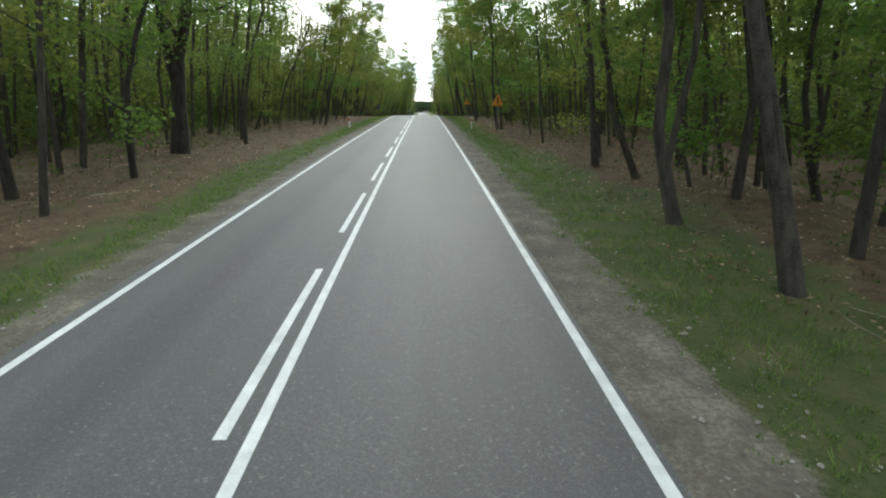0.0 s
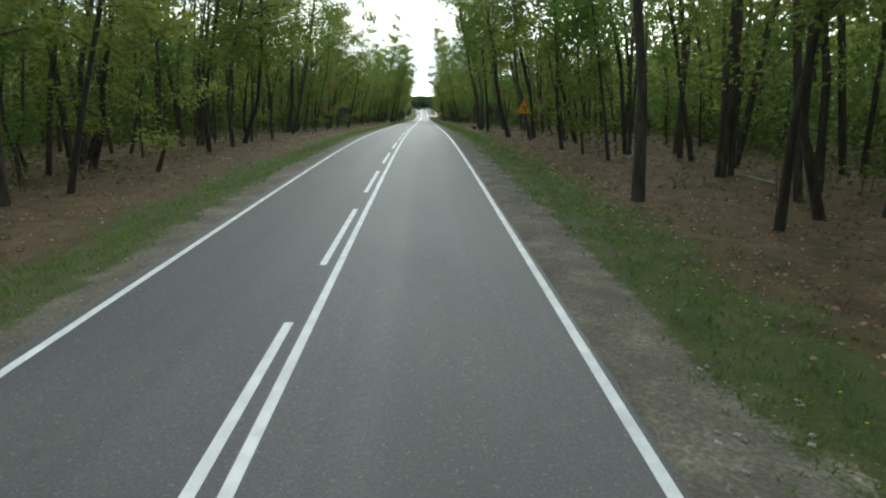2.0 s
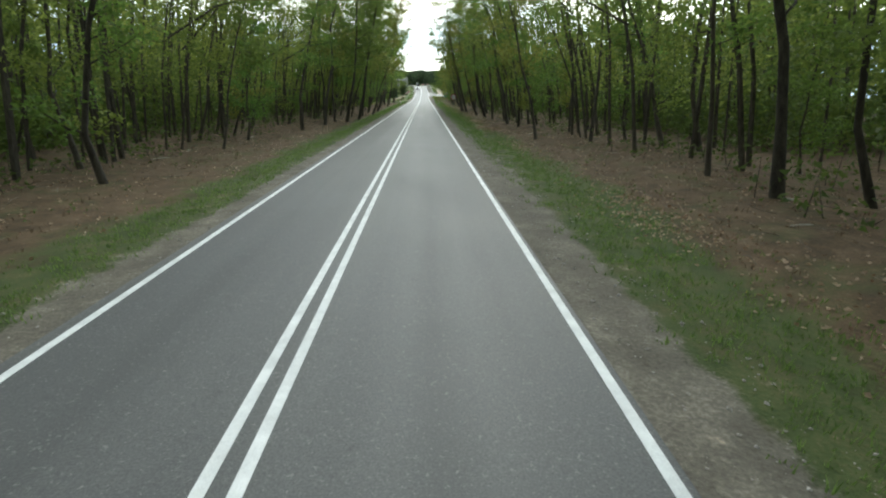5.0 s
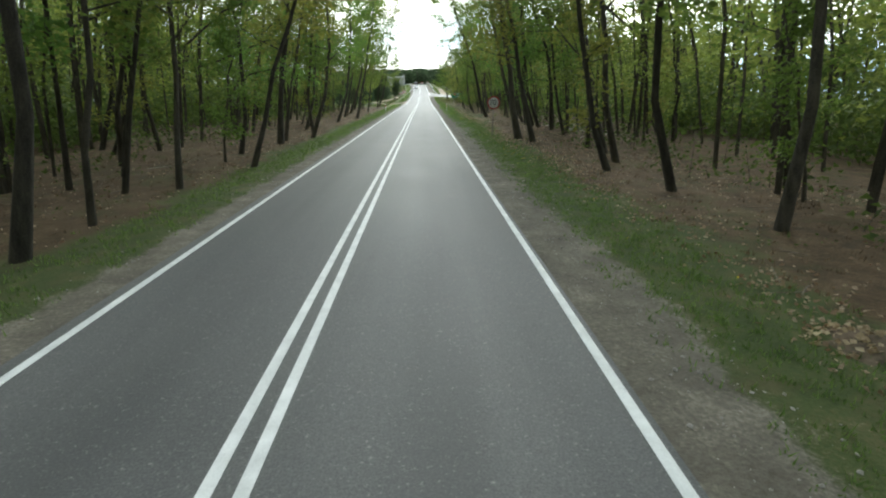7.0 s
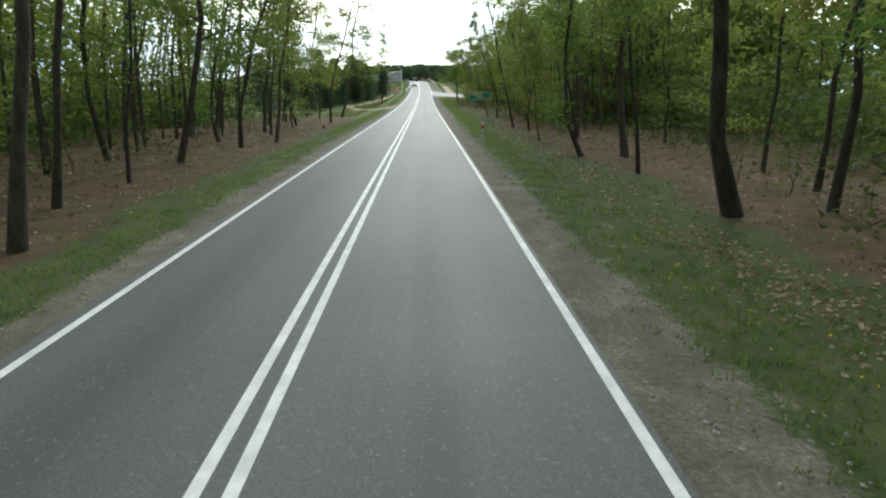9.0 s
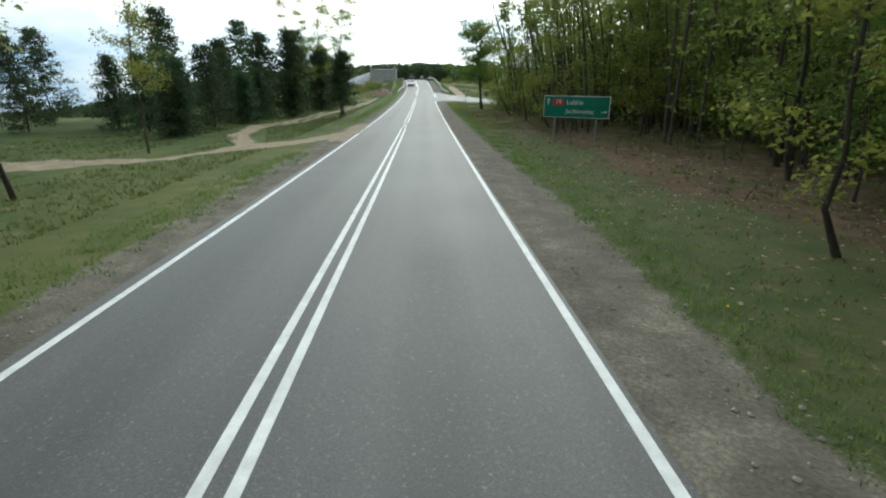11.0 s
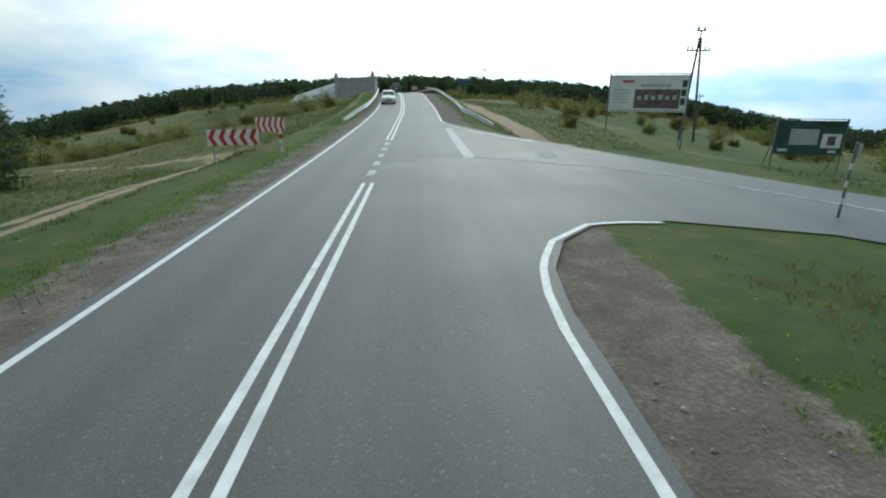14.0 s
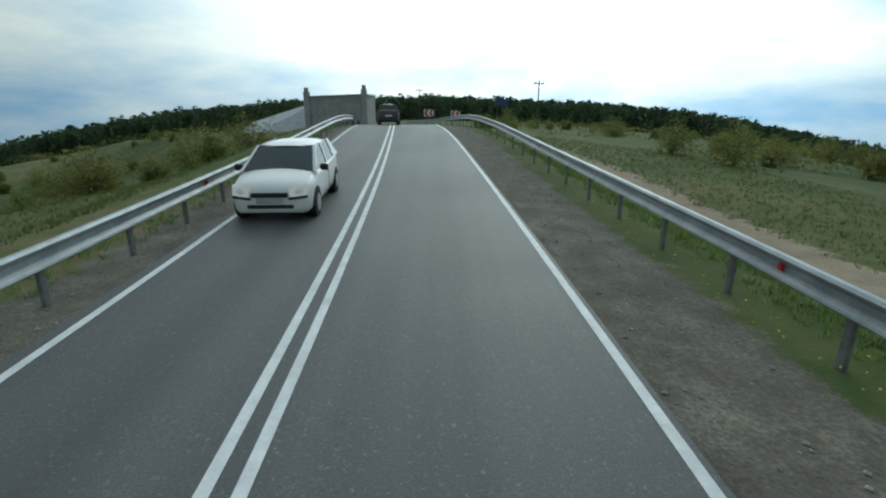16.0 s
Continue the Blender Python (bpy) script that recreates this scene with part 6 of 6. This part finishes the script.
tagged(litter, "dry brown leaves strewn over the verge and forest floor", "leaf litter", kind="stuff")


twig_bits = []                            # dead twigs and brushwood on the forest floor
for k in range(2600):
    sg = 1 if rl.random() < 0.58 else -1
    ty = rl.uniform(2, 238 if sg < 0 else 300)
    tx = sg * (6.6 + 8.0 * rl.random())
    ta, tl, tr = rl.uniform(0, 6.28), rl.uniform(0.15, 0.8), rl.uniform(0.004, 0.013)
    p0 = np.array([tx, ty, float(ground_z(tx, ty)) + 0.01])
    p1 = p0 + np.array([math.cos(ta) * tl, math.sin(ta) * tl, rl.uniform(0.0, 0.12)])
    twig_bits.append(tube([p0, (p0 + p1) / 2 + rl.normal(0, 0.03, 3), p1], [tr, tr, tr * 0.5], 4))
twigs = new("twigs", np_mesh("twigs", *join(twig_bits), MAT_TWIG))
tagged(twigs, "dead grey-brown twigs scattered over the forest floor", "twigs", kind="stuff")


def blades(x, y, height, rng_, per=5, width=0.022):
    n_ = len(x)
    bx_ = np.repeat(x, per) + rng_.normal(0, 0.05, n_ * per)
    by_ = np.repeat(y, per) + rng_.normal(0, 0.05, n_ * per)
    bz_ = ground_z(bx_, by_) - 0.01
    h_ = np.repeat(height, per) * rng_.uniform(0.5, 1.2, n_ * per)
    a = rng_.uniform(0, 6.28, n_ * per)
    dx, dy = np.cos(a) * width / 2, np.sin(a) * width / 2
    lx, ly = rng_.normal(0, 0.35, n_ * per) * h_, rng_.normal(0, 0.35, n_ * per) * h_
    v = np.stack([np.column_stack([bx_ - dx, by_ - dy, bz_]), np.column_stack([bx_ + dx, by_ + dy, bz_]), np.column_stack([bx_ + lx, by_ + ly, bz_ + h_])], 1).reshape(-1, 3)
    return v, np.arange(len(v)).reshape(-1, 3)


n = 70000
y = rl.uniform(1, 356, n)
sgn = np.where(rl.random(n) < 0.62, 1, -1)
d = np.where(sgn > 0, rl.normal(5.35, 0.75, n), rl.normal(4.3, 0.55, n))
x = d * sgn + road_x(y)
ok = (d > np.where(sgn > 0, 3.95 + 0.75 * ss(235, 262, y), 3.4)) & ~((sgn > 0) & (y > 326)) & ~((sgn < 0) & (y > 271) & (y < 287)) & (waves(x, y, 3.0, 51) > -0.35)
grass = new("verge_grass", np_mesh("verge_grass", *blades(x[ok], y[ok], rl.uniform(0.04, 0.12, ok.sum()), rl), MAT_GRASS))
tagged(grass, "fresh green tufts of grass along the verges", "grass", kind="stuff")
n = 62000
sgn = np.where(rl.random(n) < 0.45, 1, -1)
y = rl.uniform(np.where(sgn > 0, 286, 256), 430, n)
d = 6.3 + 15 * rl.random(n) ** 1.3
x = d * sgn + road_x(y)
mouth = (sgn > 0) & (y < 362) & (x < np.interp(y, [331, 336, 343, 348, 352, 356, 359, 362], [18, 14.2, 10.6, 8.4, 6.8, 6.2, 6.0, 5.9]))
bad = ((sgn > 0) & (y < 352) & (x < 20) & (y > 296 + 0.0 * x)) & (d < 14) & (y > 325)
bad |= (sgn > 0) & (y < FOREST_R) | ((sgn > 0) & (np.abs(x - 9.3) < 1.2)) | ((sgn < 0) & (np.abs(x - np.interp(y, [q[1] for q in TRACK_L[:-1]], [q[0] for q in TRACK_L[:-1]])) < np.where(y > 346, 2.4, 0.9)) & (y < 354))
bad |= mouth | ((sgn < 0) & (y < 292) & (y > 262) & (np.abs((x + 8.6) * 0.75 - (y - 272.6) * 0.66) < 1.3)) | ((sgn < 0) & (y > 274) & (y < 288) & (np.abs(x + 7.6 + (y - 274.6) * 0.29) < 0.8))
meadow = new("meadow_grass", np_mesh("meadow_grass", *blades(x[~bad], y[~bad], rl.uniform(0.06, 0.19, (~bad).sum()), rl, 4, 0.03), MAT_DRY_GRASS))
tagged(meadow, "rough yellow-green meadow grass on the slopes", "grass", kind="stuff")

n = 9000                                  # rank grass under the guardrails
y = rl.uniform(358, 428, n)
sgn = np.where(rl.random(n) < 0.6, 1, -1)
x = np.where(sgn > 0, 6.0 + 1.9 * rl.random(n), -(3.75 + 1.9 * rl.random(n))) + road_x(y)
ok = ~((sgn > 0) & (y < 362)) & (waves(x, y, 2.5, 71) > -0.25)
rail_grass = new("guardrail_grass", np_mesh("guardrail_grass", *blades(x[ok], y[ok], rl.uniform(0.06, 0.2, ok.sum()), rl, 5, 0.024), MAT_GRASS))
tagged(rail_grass, "rank green grass under the guardrails", "grass", kind="stuff")
n = 24000                                 # dry grass and seedlings between the trees
y = rl.uniform(2, 300, n)
sgn = np.where(rl.random(n) < 0.56, 1, -1)
d = np.where(sgn > 0, 6.2, 5.6) + 8.5 * rl.random(n)
x = d * sgn
ok = ~((sgn < 0) & (y > 240)) & (waves(x, y, 2.6, 63) + 0.6 * waves(x, y, 0.9, 64) > 0.0)
floor_grass = new("forest_floor_grass", np_mesh("forest_floor_grass", *blades(x[ok], y[ok], rl.uniform(0.05, 0.16, ok.sum()), rl, 5, 0.02), MAT_FLOOR_GRASS))
tagged(floor_grass, "withered brown grass and stalks between the trees", "grass", kind="stuff")
n = 5200
y = rl.uniform(2, 300, n)
sgn = np.where(rl.random(n) < 0.6, 1, -1)
x = sgn * (6.4 + 9.0 * rl.random(n))
ok = ~((sgn < 0) & (y > 240)) & (waves(x, y, 6.0, 66) > 0.05)
c = np.repeat(np.column_stack([x, y, ground_z(x, y) + 0.06])[ok], 6, axis=0) + rl.normal(0, 1, (6 * ok.sum(), 3)) * [0.13, 0.13, 0.05]
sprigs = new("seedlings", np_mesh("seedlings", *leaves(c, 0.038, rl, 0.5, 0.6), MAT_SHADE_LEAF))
tagged(sprigs, "small green seedlings and weeds on the forest floor", "plants", kind="stuff")

n = 16000                                 # the grassy corner before the junction
y = rl.uniform(284, 331, n)
x = rl.uniform(5.2, 17, n)
near_e = np.interp(x, [5.2, 7.0, 10.0, 13.5, 18.0], [329.5, 330.5, 329.3, 325.5, 319.5])
ok = (y < near_e - rl.uniform(0, 1.5, n)) & (x > 5.0 + rl.uniform(0, 1.0, n) + 1.2 * ss(318, 330, y)) & (waves(x, y, 4.0, 57) > -0.3)
corner = new("corner_grass", np_mesh("corner_grass", *blades(x[ok], y[ok], rl.uniform(0.05, 0.17, ok.sum()), rl, 5, 0.026), MAT_CORNER))
tagged(corner, "rough olive green grass on the corner by the junction", "grass", kind="stuff")

n = 900
y = np.concatenate([rl.choice([50, 55, 60, 92, 98, 210, 213, 262, 316, 320, 178, 372, 380], n) + rl.normal(0, 6, n)])
d = np.where(y > 350, rl.normal(5.5, 0.25, n), rl.normal(5.5, 0.4, n))
x = d + road_x(y)
c = np.column_stack([x, y, ground_z(x, y) + rl.uniform(0.05, 0.16, n)])
fl = new("dandelions", np_mesh("dandelions", *leaves(c, 0.017, rl, 0.3, 0.95), MAT_FLOWER))
tagged(fl, "scattered yellow dandelions in the verge grass", "flowers", kind="stuff")

# pebbles of the shoulder: small rough octahedra
n = 22000
y = rl.uniform(1, 410, n)
sgn = np.where(rl.random(n) < 0.68, 1, -1)
d = np.where(sgn > 0, rl.uniform(3.45, 4.9, n), rl.uniform(2.95, 3.9, n))
ok = ~((sgn > 0) & (y > 326) & (y < 359))
y, d, sgn = y[ok], d[ok], sgn[ok]
x = d * sgn + road_x(y)
n = len(x)
s = 0.007 + 0.03 * rl.random(n) ** 3
ctr = np.column_stack([x, y, ground_z(x, y) + s * 0.3])
dirs = np.array([[1, 0, 0], [0, 1, 0], [-1, 0, 0], [0, -1, 0], [0, 0, 0.7], [0, 0, -0.7]], float)
v = (ctr[:, None, :] + dirs[None] * s[:, None, None] * rl.uniform(0.6, 1.3, (n, 6, 1))).reshape(-1, 3)
tri = np.array([[0, 1, 4], [1, 2, 4], [2, 3, 4], [3, 0, 4], [1, 0, 5], [2, 1, 5], [3, 2, 5], [0, 3, 5]])
f = (tri[None] + (np.arange(n) * 6)[:, None, None]).reshape(-1, 3)
pebbles = new("shoulder_gravel", np_mesh("shoulder_gravel", v, f, MAT_STONE))
tagged(pebbles, "loose grey gravel on the road shoulders", "gravel", kind="stuff")
